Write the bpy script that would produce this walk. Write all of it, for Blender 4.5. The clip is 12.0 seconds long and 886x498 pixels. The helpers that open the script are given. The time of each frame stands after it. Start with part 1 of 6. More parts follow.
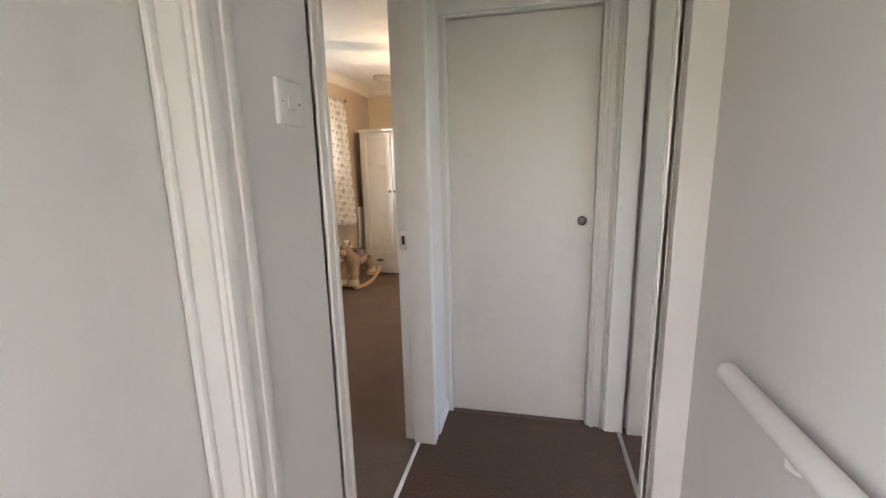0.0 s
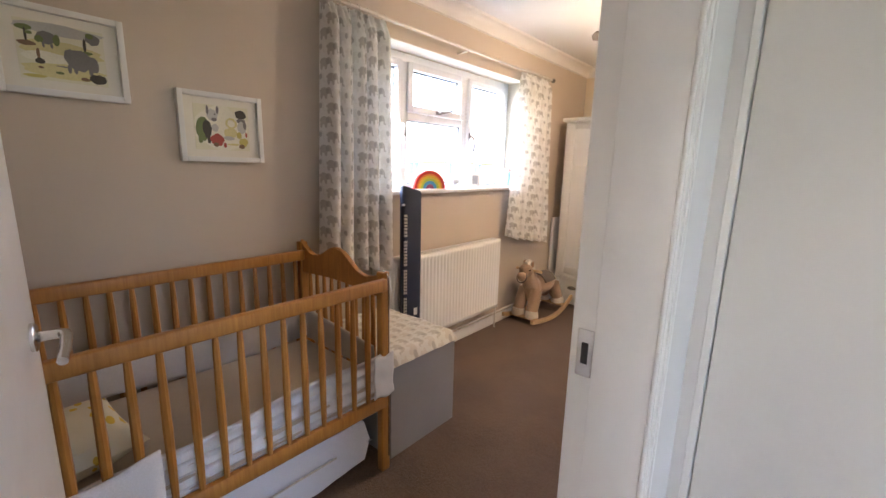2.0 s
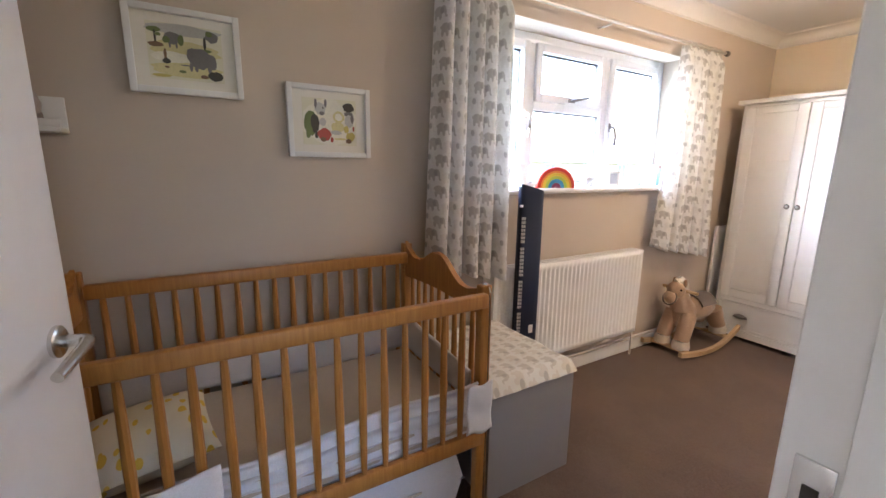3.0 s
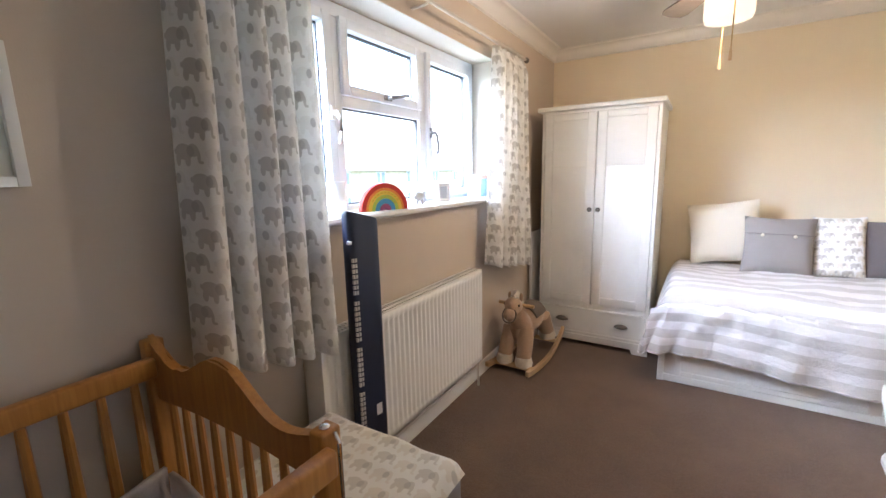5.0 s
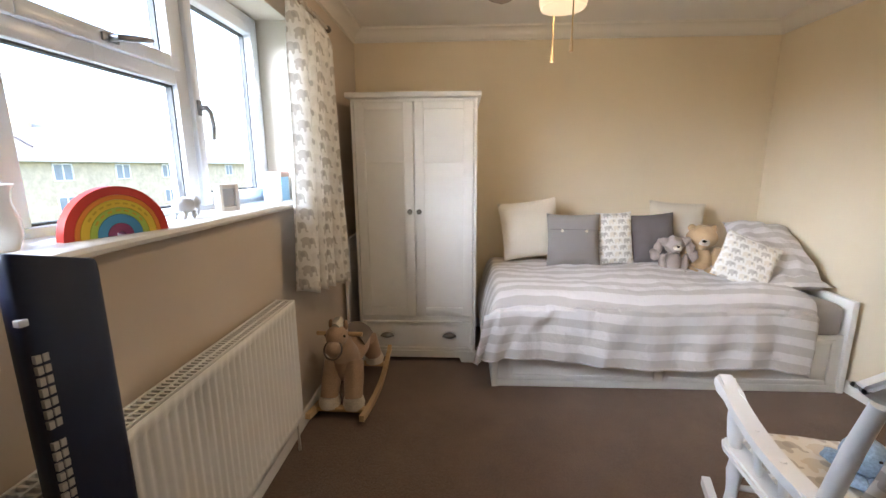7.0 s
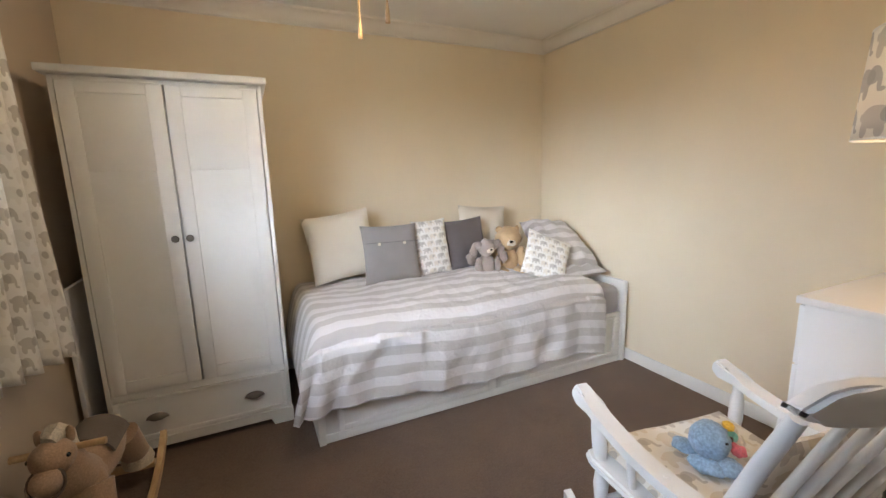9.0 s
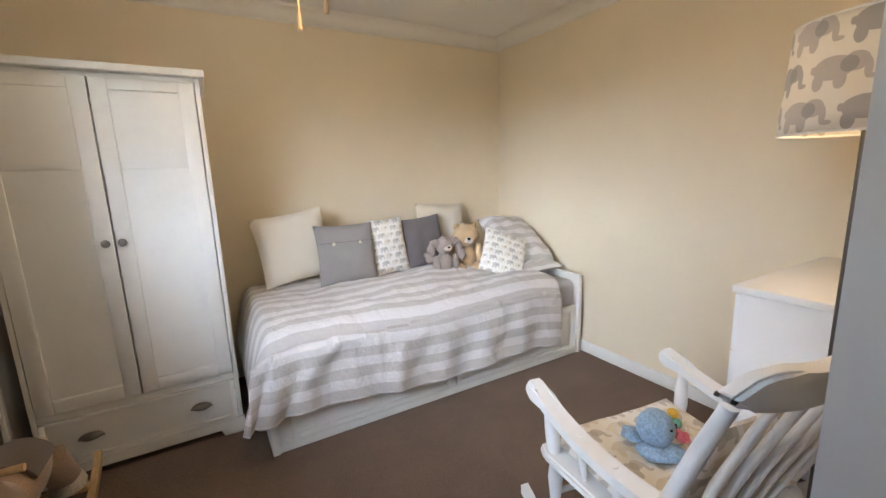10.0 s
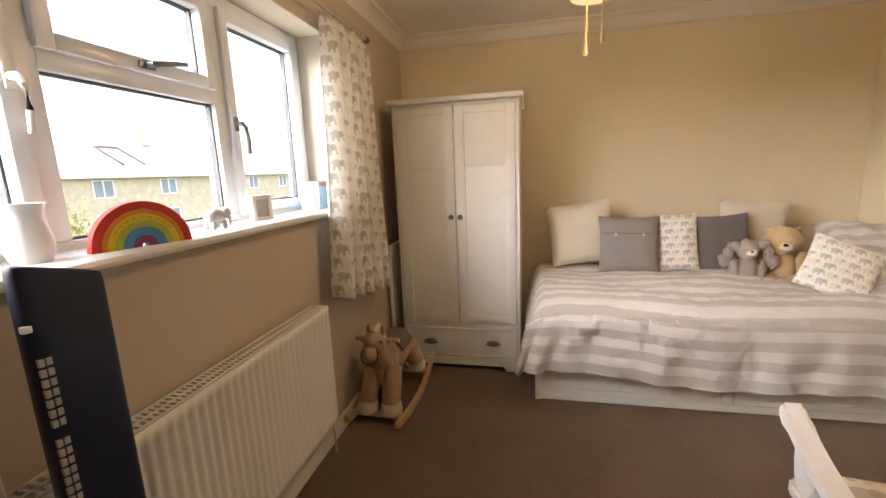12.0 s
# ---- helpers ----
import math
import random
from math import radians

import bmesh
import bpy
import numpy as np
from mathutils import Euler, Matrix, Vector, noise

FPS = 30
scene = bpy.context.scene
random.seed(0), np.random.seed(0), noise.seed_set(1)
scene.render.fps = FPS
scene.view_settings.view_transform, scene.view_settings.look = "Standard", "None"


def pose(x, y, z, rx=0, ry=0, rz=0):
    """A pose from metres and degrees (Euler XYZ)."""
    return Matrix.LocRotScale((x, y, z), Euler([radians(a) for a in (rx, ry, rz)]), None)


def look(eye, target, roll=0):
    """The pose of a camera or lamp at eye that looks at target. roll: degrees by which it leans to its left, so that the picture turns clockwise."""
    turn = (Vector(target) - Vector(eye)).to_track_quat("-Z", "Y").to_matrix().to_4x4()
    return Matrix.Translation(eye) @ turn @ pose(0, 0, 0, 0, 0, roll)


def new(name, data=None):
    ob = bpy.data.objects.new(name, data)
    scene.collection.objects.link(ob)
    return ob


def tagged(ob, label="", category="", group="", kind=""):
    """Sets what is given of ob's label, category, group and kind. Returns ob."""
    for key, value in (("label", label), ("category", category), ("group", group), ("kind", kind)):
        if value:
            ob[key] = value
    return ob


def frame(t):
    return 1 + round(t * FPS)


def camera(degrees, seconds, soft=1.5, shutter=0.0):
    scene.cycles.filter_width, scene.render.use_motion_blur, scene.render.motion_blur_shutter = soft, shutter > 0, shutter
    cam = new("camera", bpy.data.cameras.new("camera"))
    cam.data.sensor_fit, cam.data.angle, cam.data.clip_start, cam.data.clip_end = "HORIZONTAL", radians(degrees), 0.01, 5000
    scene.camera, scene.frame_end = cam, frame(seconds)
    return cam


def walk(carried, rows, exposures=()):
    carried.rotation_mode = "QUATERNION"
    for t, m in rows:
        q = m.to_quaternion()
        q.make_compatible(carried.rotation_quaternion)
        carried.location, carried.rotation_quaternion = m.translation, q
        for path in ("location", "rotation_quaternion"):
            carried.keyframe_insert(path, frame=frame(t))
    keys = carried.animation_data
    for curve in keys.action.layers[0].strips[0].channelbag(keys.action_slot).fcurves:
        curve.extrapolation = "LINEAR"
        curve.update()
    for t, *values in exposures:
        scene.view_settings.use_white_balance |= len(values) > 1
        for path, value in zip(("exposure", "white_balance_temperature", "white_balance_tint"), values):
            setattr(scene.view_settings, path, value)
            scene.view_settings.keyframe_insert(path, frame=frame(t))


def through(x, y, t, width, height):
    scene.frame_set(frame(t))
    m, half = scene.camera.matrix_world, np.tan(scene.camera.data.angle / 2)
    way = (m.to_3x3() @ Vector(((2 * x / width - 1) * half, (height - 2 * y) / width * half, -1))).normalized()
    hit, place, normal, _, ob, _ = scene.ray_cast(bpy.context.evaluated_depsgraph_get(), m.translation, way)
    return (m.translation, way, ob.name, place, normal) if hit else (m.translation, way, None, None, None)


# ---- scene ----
cam = camera(93.9, 12.0)
METRES, EYE, TILT, LEAN, TURN = 8.0, 1.5, 0.0, 0.0, 3.8
PATH = [
    (0, (0.227, 0.024, 1.326), (-0.197, 1.941, 0.943), -1.3),
    (0.3, (0.158, 0.157, 1.335), (0.027, 2.117, 0.957), 0.3),
    (0.5, (0.124, 0.265, 1.337), (0.009, 2.227, 0.967), 0.4),
    (0.7, (0.108, 0.395, 1.337), (-0.109, 2.353, 0.994), 0.5),
    (1, (0.082, 0.596, 1.358), (-0.361, 2.517, 1.02), 1.4),
    (1.5, (0.003, 0.88, 1.333), (-0.817, 2.673, 0.997), 2.0),
    (2, (-0.087, 1.084, 1.338), (-1.365, 2.572, 0.947), 1.4),
    (2.5, (-0.149, 1.26, 1.339), (-1.775, 2.339, 0.901), 0.5),
    (3, (-0.242, 1.344, 1.305), (-1.925, 2.351, 0.913), 0.8),
    (3.2, (-0.312, 1.38, 1.309), (-1.948, 2.461, 0.915), 0.7),
    (4.8, (-0.745, 1.673, 1.327), (-1.86, 3.296, 0.977), -1.2),
    (5, (-0.808, 1.721, 1.341), (-1.846, 3.394, 0.985), -1.3),
    (5.5, (-0.906, 1.831, 1.338), (-1.688, 3.638, 0.983), -1.2),
    (6, (-1.05, 1.932, 1.346), (-1.555, 3.834, 0.992), -1.0),
    (6.5, (-1.107, 2.022, 1.341), (-1.388, 3.965, 0.96), -0.5),
    (6.7, (-1.133, 2.083, 1.35), (-1.34, 4.033, 0.956), -0.4),
    (8.3, (-1.149, 2.483, 1.35), (-0.671, 4.396, 1.017), -1.1),
    (8.5, (-1.161, 2.524, 1.349), (-0.568, 4.403, 1.007), -1.3),
    (9, (-1.163, 2.597, 1.329), (-0.335, 4.383, 0.973), -1.5),
    (9.5, (-1.131, 2.618, 1.321), (-0.165, 4.331, 0.955), -1.7),
    (10, (-1.11, 2.601, 1.326), (-0.13, 4.305, 0.954), -1.9),
    (10.5, (-1.084, 2.553, 1.324), (-0.315, 4.362, 0.955), -1.9),
    (11, (-0.997, 2.438, 1.33), (-0.639, 4.372, 0.968), -1.8),
    (11.5, (-0.978, 2.335, 1.342), (-1.097, 4.297, 0.971), -1.5),
    (12, (-0.981, 2.243, 1.352), (-1.4, 4.164, 0.986), -2.3),
]
walk(cam, [(t, look(eye, target, roll)) for t, eye, target, roll in PATH], [(0, 4.35, 6900, 21), (0.6, 4.4, 7000, 22), (1.5, 4.45, 6800, 23), (2.5, 4.7, 6250, 23), (3.0, 4.6, 6100, 22), (5, 4.25, 5950, 18), (6.5, 3.7, 6300, 16), (8.5, 3.38, 7050, 16), (9.0, 3.55, 6450, 14), (9.5, 3.58, 6200, 14), (10.5, 3.58, 6400, 13), (11.0, 3.5, 6100, 15), (11.5, 3.62, 6100, 16), (12, 3.38, 8200, 21)])

# ---- world, sun and lamps ----
world = bpy.data.worlds.new("sky")
scene.world = world
world.use_nodes = True
wn = world.node_tree.nodes
sky = wn.new("ShaderNodeTexSky")
sky.sky_type, sky.sun_disc = "NISHITA", False
sky.sun_elevation, sky.sun_rotation = radians(45), radians(176.4)
sky.air_density, sky.dust_density = 1.0, 2.0
world.node_tree.links.new(sky.outputs["Color"], wn["Background"].inputs["Color"])
wn["Background"].inputs["Strength"].default_value = 0.09

sun = new("sun", bpy.data.lights.new("sun", "SUN"))
sun.data.energy, sun.data.angle, sun.data.color = 1.0, radians(10), (1.0, 0.95, 0.88)
sun.matrix_world = look((0.5, -8, 8), (0, 0, 0))


def point_lamp(name, place, watts, colour, radius):
    lamp = new(name, bpy.data.lights.new(name, "POINT"))
    lamp.data.energy, lamp.data.color, lamp.data.shadow_soft_size = watts, colour, radius
    lamp.location = place
    return lamp


# added area lamp outside the bedroom window, in place of stronger sky light
sky_stand_in = new("sky_stand_in", bpy.data.lights.new("sky_stand_in", "AREA"))
sky_stand_in.data.shape, sky_stand_in.data.size, sky_stand_in.data.size_y = "RECTANGLE", 11.0, 6.0
sky_stand_in.data.energy, sky_stand_in.data.color = 560.0, (0.74, 0.87, 1.0)
sky_stand_in.matrix_world = look((-8.0, -2.2, 4.9), (-2.1, 3.3, 1.6))
point_lamp("fan_bulb", (-0.762, 3.93, 1.99), 1.4, (1.0, 0.77, 0.50), 0.05)
point_lamp("floor_lamp_bulb", (0.368, 2.996, 1.52), 0.45, (1.0, 0.70, 0.38), 0.05)

# ---- materials ----


class Nodes:
    """Short-hand for building one node material."""

    def __init__(self, name):
        self.mat = bpy.data.materials.new(name)
        self.mat.use_nodes = True
        self.tree = self.mat.node_tree
        self.bsdf = self.tree.nodes["Principled BSDF"]

    def add(self, kind, **settings):
        node = self.tree.nodes.new(kind)
        for key, value in settings.items():
            setattr(node, key, value)
        return node

    def put(self, source, target):
        if hasattr(source, "outputs"):
            source = source.outputs[0]
        if isinstance(source, (int, float)):
            target.default_value = source
        elif isinstance(source, tuple):
            target.default_value = (*source, 1.0) if len(source) == 3 else source
        else:
            self.tree.links.new(source, target)

    def math(self, op, a, b=0.0, c=0.0):
        node = self.add("ShaderNodeMath", operation=op)
        for i, v in enumerate((a, b, c)):
            self.put(v, node.inputs[i])
        return node.outputs[0]

    def mix(self, factor, a, b):
        node = self.add("ShaderNodeMix", data_type="RGBA")
        self.put(factor, node.inputs[0])
        self.put(a, node.inputs[6])
        self.put(b, node.inputs[7])
        return node.outputs[2]

    def coords(self, kind="Object"):
        return self.add("ShaderNodeTexCoord").outputs[kind]

    def noise(self, vector, scale, detail=4.0, rough=0.55):
        node = self.add("ShaderNodeTexNoise")
        self.put(vector, node.inputs["Vector"])
        node.inputs["Scale"].default_value = scale
        node.inputs["Detail"].default_value = detail
        node.inputs["Roughness"].default_value = rough
        return node.outputs["Fac"]

    def stretch(self, vector, scale):
        node = self.add("ShaderNodeMapping")
        self.put(vector, node.inputs["Vector"])
        node.inputs["Scale"].default_value = scale
        return node.outputs[0]

    def ramp(self, value, low, high):
        node = self.add("ShaderNodeMapRange")
        self.put(value, node.inputs[0])
        node.inputs[1].default_value, node.inputs[2].default_value = low, high
        return node.outputs[0]

    def bump(self, height, strength, distance=0.002):
        node = self.add("ShaderNodeBump")
        self.put(height, node.inputs["Height"])
        node.inputs["Strength"].default_value, node.inputs["Distance"].default_value = strength, distance
        self.tree.links.new(node.outputs[0], self.bsdf.inputs["Normal"])

    def finish(self, colour, rough=0.6, metal=0.0, **extra):
        self.put(colour, self.bsdf.inputs["Base Color"])
        self.put(rough, self.bsdf.inputs["Roughness"])
        self.put(metal, self.bsdf.inputs["Metallic"])
        for key, value in extra.items():
            self.put(value, self.bsdf.inputs[key.replace("_", " ")])
        return self.mat


def shade(colour, k):
    return tuple(min(1.0, c * k) for c in colour)


def plain(name, colour, rough=0.5, metal=0.0, vary=0.08, grain=60.0, bump=0.1, **extra):
    """A surface with faint large blotches and fine grain."""
    n = Nodes(name)
    co = n.coords()
    big = n.noise(co, 2.3, 3)
    fine = n.noise(co, grain, 5)
    c = n.mix(n.ramp(big, 0.3, 0.7), shade(colour, 1 - vary), shade(colour, 1 + vary))
    c = n.mix(n.math("MULTIPLY", n.ramp(fine, 0.45, 0.75), 0.25), c, shade(colour, 1 - 2 * vary))
    n.bump(fine, bump, 0.001)
    return n.finish(c, n.math("ADD", n.math("MULTIPLY", big, 0.15), rough - 0.075), metal, **extra)


def wall_paint(name, colour):
    """Rolled emulsion: orange-peel relief, soft marks."""
    n = Nodes(name)
    co = n.coords()
    roll = n.noise(co, 240, 3)
    wave = n.noise(co, 1.3, 3)
    scuff = n.noise(n.stretch(co, (3, 3, 9)), 2.0, 6, 0.7)
    c = n.mix(n.ramp(wave, 0.3, 0.7), shade(colour, 0.965), shade(colour, 1.03))
    c = n.mix(n.math("MULTIPLY", n.ramp(scuff, 0.62, 0.85), 0.18), c, shade(colour, 0.8))
    n.bump(n.math("ADD", roll, n.math("MULTIPLY", wave, 3.0)), 0.25, 0.0012)
    return n.finish(c, 0.75)


def gloss_paint(name, colour, rough=0.32):
    """Brushed gloss on joinery: long faint strokes, grime in blotches."""
    n = Nodes(name)
    co = n.coords()
    strokes = n.noise(n.stretch(co, (1, 1, 0.06)), 160, 4)
    grime = n.noise(co, 3.5, 6, 0.65)
    c = n.mix(n.ramp(grime, 0.5, 0.8), colour, shade(colour, 0.9))
    n.bump(strokes, 0.12, 0.0008)
    return n.finish(c, n.math("ADD", n.math("MULTIPLY", grime, 0.2), rough - 0.1))


def carpet(name, colour):
    n = Nodes(name)
    co = n.coords()
    tuft = n.noise(co, 115, 4, 0.75)
    pile = n.noise(co, 38, 4, 0.7)
    tread = n.noise(co, 2.6, 5, 0.62)
    c = n.mix(n.ramp(tuft, 0.3, 0.7), shade(colour, 0.48), shade(colour, 1.48))
    c = n.mix(n.math("MULTIPLY", n.ramp(pile, 0.4, 0.7), 0.4), c, shade(colour, 0.75))
    c = n.mix(n.math("MULTIPLY", n.ramp(tread, 0.42, 0.66), 0.55), c, shade(colour, 1.32))
    n.bump(n.math("ADD", tuft, n.math("MULTIPLY", pile, 0.9)), 1.0, 0.010)
    return n.finish(c, 0.95, Sheen_Weight=0.08)


def wood(name, colour, dark, along=(1, 1, 0.08), rough=0.42):
    n = Nodes(name)
    co = n.coords()
    grain = n.noise(n.stretch(co, along), 70, 6, 0.65)
    band = n.noise(n.stretch(co, along), 14, 3, 0.5)
    c = n.mix(n.ramp(grain, 0.35, 0.7), colour, dark)
    c = n.mix(n.math("MULTIPLY", n.ramp(band, 0.4, 0.65), 0.45), c, dark)
    n.bump(grain, 0.15, 0.0008)
    return n.finish(c, rough)


def elephant_mask(n, uv, cell=(0.105, 0.085)):
    """A row-by-row print of small elephants: 1 inside the figure; also a tone by figure and the ear."""
    sep = n.add("ShaderNodeSeparateXYZ")
    n.put(uv, sep.inputs[0])
    v = n.math("DIVIDE", sep.outputs[1], cell[1])
    row = n.math("FLOOR", v)
    odd = n.math("MULTIPLY", n.math("MODULO", n.math("ADD", row, 100.0), 2.0), 0.5)
    u = n.math("ADD", n.math("DIVIDE", sep.outputs[0], cell[0]), odd)
    col = n.math("FLOOR", u)
    fu, fv = n.math("FRACT", u), n.math("FRACT", v)

    def blob(a, b, rx, ry):
        p = n.math("POWER", n.math("ABSOLUTE", n.math("DIVIDE", n.math("SUBTRACT", fu, a), rx)), 2.0)
        q = n.math("POWER", n.math("ABSOLUTE", n.math("DIVIDE", n.math("SUBTRACT", fv, b), ry)), 2.0)
        return n.math("LESS_THAN", n.math("ADD", p, q), 1.0)

    figure = blob(0.40, 0.58, 0.30, 0.29)
    for a, b, rx, ry in ((0.70, 0.66, 0.17, 0.23), (0.20, 0.28, 0.09, 0.22), (0.52, 0.28, 0.09, 0.22),
                         (0.86, 0.46, 0.05, 0.24), (0.92, 0.27, 0.08, 0.06), (0.09, 0.60, 0.04, 0.10)):
        figure = n.math("MAXIMUM", figure, blob(a, b, rx, ry))
    ear = blob(0.62, 0.62, 0.12, 0.19)
    return figure, ear, n.math("MODULO", n.math("ADD", n.math("ADD", col, row), 200.0), 2.0)


def elephant_cloth(name, cell, ground, tone_a, tone_b, through=0.0, bump=0.25):
    n = Nodes(name)
    uv = n.coords("UV")
    figure, ear, tone = elephant_mask(n, uv, cell)
    ink = n.mix(n.math("GREATER_THAN", tone, 0.45), tone_a, tone_b)
    ink = n.mix(n.math("MULTIPLY", ear, 0.75), ink, shade(tone_a, 0.74))
    c = n.mix(figure, ground, ink)
    weave = n.noise(uv, 900, 2)
    c = n.mix(n.math("MULTIPLY", weave, 0.2), c, shade(ground, 0.8))
    n.bump(weave, bump, 0.0008)
    n.finish(c, 0.85, Sheen_Weight=0.15)
    if through:
        lit = n.add("ShaderNodeBsdfTranslucent")
        n.put(c, lit.inputs["Color"])
        both = n.add("ShaderNodeMixShader")
        both.inputs[0].default_value = through
        n.tree.links.new(n.bsdf.outputs[0], both.inputs[1])
        n.tree.links.new(lit.outputs[0], both.inputs[2])
        n.tree.links.new(both.outputs[0], n.tree.nodes["Material Output"].inputs[0])
    return n.mat


def striped_cloth(name, wide, pale, dark):
    """Woven stripes that run along u, by metres of v."""
    n = Nodes(name)
    uv = n.coords("UV")
    sep = n.add("ShaderNodeSeparateXYZ")
    n.put(uv, sep.inputs[0])
    wob = n.math("MULTIPLY", n.noise(uv, 3.0, 2), 0.006)
    s = n.math("FRACT", n.math("DIVIDE", n.math("ADD", sep.outputs[1], wob), wide * 2))
    weave = n.noise(uv, 700, 2)
    fine = n.math("FRACT", n.math("MULTIPLY", sep.outputs[1], 180.0))
    c = n.mix(n.ramp(n.math("PINGPONG", s, 0.5), 0.235, 0.265), pale, dark)
    c = n.mix(n.math("MULTIPLY", fine, 0.12), c, shade(pale, 0.7))
    crumple = n.noise(uv, 11, 6, 0.66)
    n.bump(n.math("ADD", n.math("MULTIPLY", weave, 0.06), crumple), 0.7, 0.03)
    return n.finish(c, 0.85, Sheen_Weight=0.2)


def glass_sheet(name):
    n = Nodes(name)
    return n.finish((1, 1, 1), 0.01, 0.0, Transmission_Weight=1.0, IOR=1.02)


def glow(name, colour, strength):
    n = Nodes(name)
    return n.finish(colour, 0.5, 0.0, Emission_Color=colour, Emission_Strength=strength)


# Window and door walls: the backlit side's shade is mixed into TAUPE.
TAUPE = wall_paint("taupe_shaded_wall", (0.58, 0.485, 0.385))
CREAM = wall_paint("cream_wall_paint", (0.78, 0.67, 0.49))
LANDING = wall_paint("landing_wall_paint", (0.68, 0.66, 0.62))
CEILING = wall_paint("ceiling_paint", (0.78, 0.76, 0.72))
GLOSS = gloss_paint("white_gloss_joinery", (0.74, 0.72, 0.67))
LEAF_WHITE = gloss_paint("white_door_paint", (0.83, 0.83, 0.83))
DOOR = gloss_paint("cream_door_paint", (0.72, 0.69, 0.63), 0.45)
UPVC = plain("white_upvc", (0.70, 0.73, 0.77), 0.3, vary=0.02, bump=0.02)
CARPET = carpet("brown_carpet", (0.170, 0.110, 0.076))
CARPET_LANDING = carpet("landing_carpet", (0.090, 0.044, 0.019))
GLASS = glass_sheet("window_glass")
CHROME = plain("brushed_chrome", (0.72, 0.71, 0.69), 0.25, 1.0, vary=0.03, bump=0.03)
WHITE_WOOD = gloss_paint("white_furniture_paint", (0.78, 0.77, 0.73), 0.42)
PINE = wood("honey_pine", (0.52, 0.235, 0.050), (0.36, 0.145, 0.028))
RADIATOR = plain("radiator_enamel", (0.86, 0.84, 0.79), 0.35, vary=0.03, bump=0.03)
CURTAIN = elephant_cloth("elephant_curtain_cloth", (0.088, 0.072), (0.87, 0.85, 0.80), (0.58, 0.545, 0.49), (0.80, 0.775, 0.72), 0.30)
ELEPHANT_SMALL = elephant_cloth("small_elephant_print", (0.064, 0.047), (0.83, 0.81, 0.76), (0.54, 0.51, 0.46), (0.74, 0.68, 0.58))
ELEPHANT = elephant_cloth("elephant_print_cotton", (0.105, 0.085), (0.80, 0.77, 0.71), (0.52, 0.48, 0.43), (0.68, 0.61, 0.50))
DUVET = striped_cloth("striped_duvet_cloth", 0.055, (0.73, 0.70, 0.69), (0.545, 0.51, 0.485))

# ---- mesh helpers ----


def box(bm, x0, x1, y0, y1, z0, z1, bevel=0.0, segments=1, turn=None):
    """A box into bm, its edges rounded; turn: a matrix for its corners."""
    made = bmesh.ops.create_cube(bm, size=1.0)["verts"]
    m = Matrix.Translation(((x0 + x1) / 2, (y0 + y1) / 2, (z0 + z1) / 2)) @ Matrix.Diagonal((x1 - x0, y1 - y0, z1 - z0, 1))
    bmesh.ops.transform(bm, matrix=(turn @ m) if turn else m, verts=made)
    if bevel:
        edges = list({e for v in made for e in v.link_edges})
        bmesh.ops.bevel(bm, geom=edges, offset=bevel, segments=segments, affect="EDGES", profile=0.5)
    return bm


def solid(*dims, bevel=0.004, segments=2, turn=None):
    return box(bmesh.new(), *dims, bevel, segments, turn)


def tube(bm, points, radii, sides=12, caps=True):
    """A round bar along points, with a radius at each."""
    rings = []
    for i, p in enumerate(points):
        a = Vector(points[max(i - 1, 0)])
        b = Vector(points[min(i + 1, len(points) - 1)])
        q = (b - a).to_track_quat("Z", "X")
        r = radii[i] if hasattr(radii, "__len__") else radii
        rings.append([bm.verts.new(Vector(p) + q @ Vector((r * math.cos(k * math.tau / sides), r * math.sin(k * math.tau / sides), 0))) for k in range(sides)])
    for lo, hi in zip(rings, rings[1:]):
        for k in range(sides):
            bm.faces.new((lo[k], lo[(k + 1) % sides], hi[(k + 1) % sides], hi[k]))
    if caps:
        bm.faces.new(rings[0][::-1])
        bm.faces.new(rings[-1])
    return bm


def lathe(bm, profile, centre=(0, 0, 0), sides=24):
    """Turns (radius, height) pairs round the upright through centre."""
    c = Vector(centre)
    rings = [[bm.verts.new(c + Vector((max(r, 1e-4) * math.cos(k * math.tau / sides), max(r, 1e-4) * math.sin(k * math.tau / sides), z))) for k in range(sides)] for r, z in profile]
    for lo, hi in zip(rings, rings[1:]):
        for k in range(sides):
            bm.faces.new((lo[k], lo[(k + 1) % sides], hi[(k + 1) % sides], hi[k]))
    return bm


def ball(bm, centre, size, turn=None, u=16, v=10):
    made = bmesh.ops.create_uvsphere(bm, u_segments=u, v_segments=v, radius=1.0)["verts"]
    m = Matrix.Translation(centre) @ (turn or Matrix()) @ Matrix.Diagonal((*size, 1))
    bmesh.ops.transform(bm, matrix=m, verts=made)
    return bm


def part(name, bm, material, parent=None, label="", smooth=True):
    """Links bm as one mesh, under a thing where one is given."""
    bmesh.ops.recalc_face_normals(bm, faces=bm.faces)
    me = bpy.data.meshes.new(name)
    bm.to_mesh(me)
    bm.free()
    me.materials.append(material)
    if smooth:
        for p in me.polygons:
            p.use_smooth = True
        me.set_sharp_from_angle(angle=radians(38))
    ob = new(name, me)
    if parent is not None:
        ob.parent = parent
        if parent.type == "EMPTY":
            ob.matrix_parent_inverse = parent.matrix_basis.inverted()
    if label:
        tagged(ob, label)
    return ob


def thing(name, place, label, category, group="", kind=""):
    ob = new(name)
    ob.empty_display_size = 0.1
    ob.location = place
    return tagged(ob, label, category, group, kind)


def structure(name, bm, material, label, category):
    return tagged(part(name, bm, material), label, category, kind="structure")


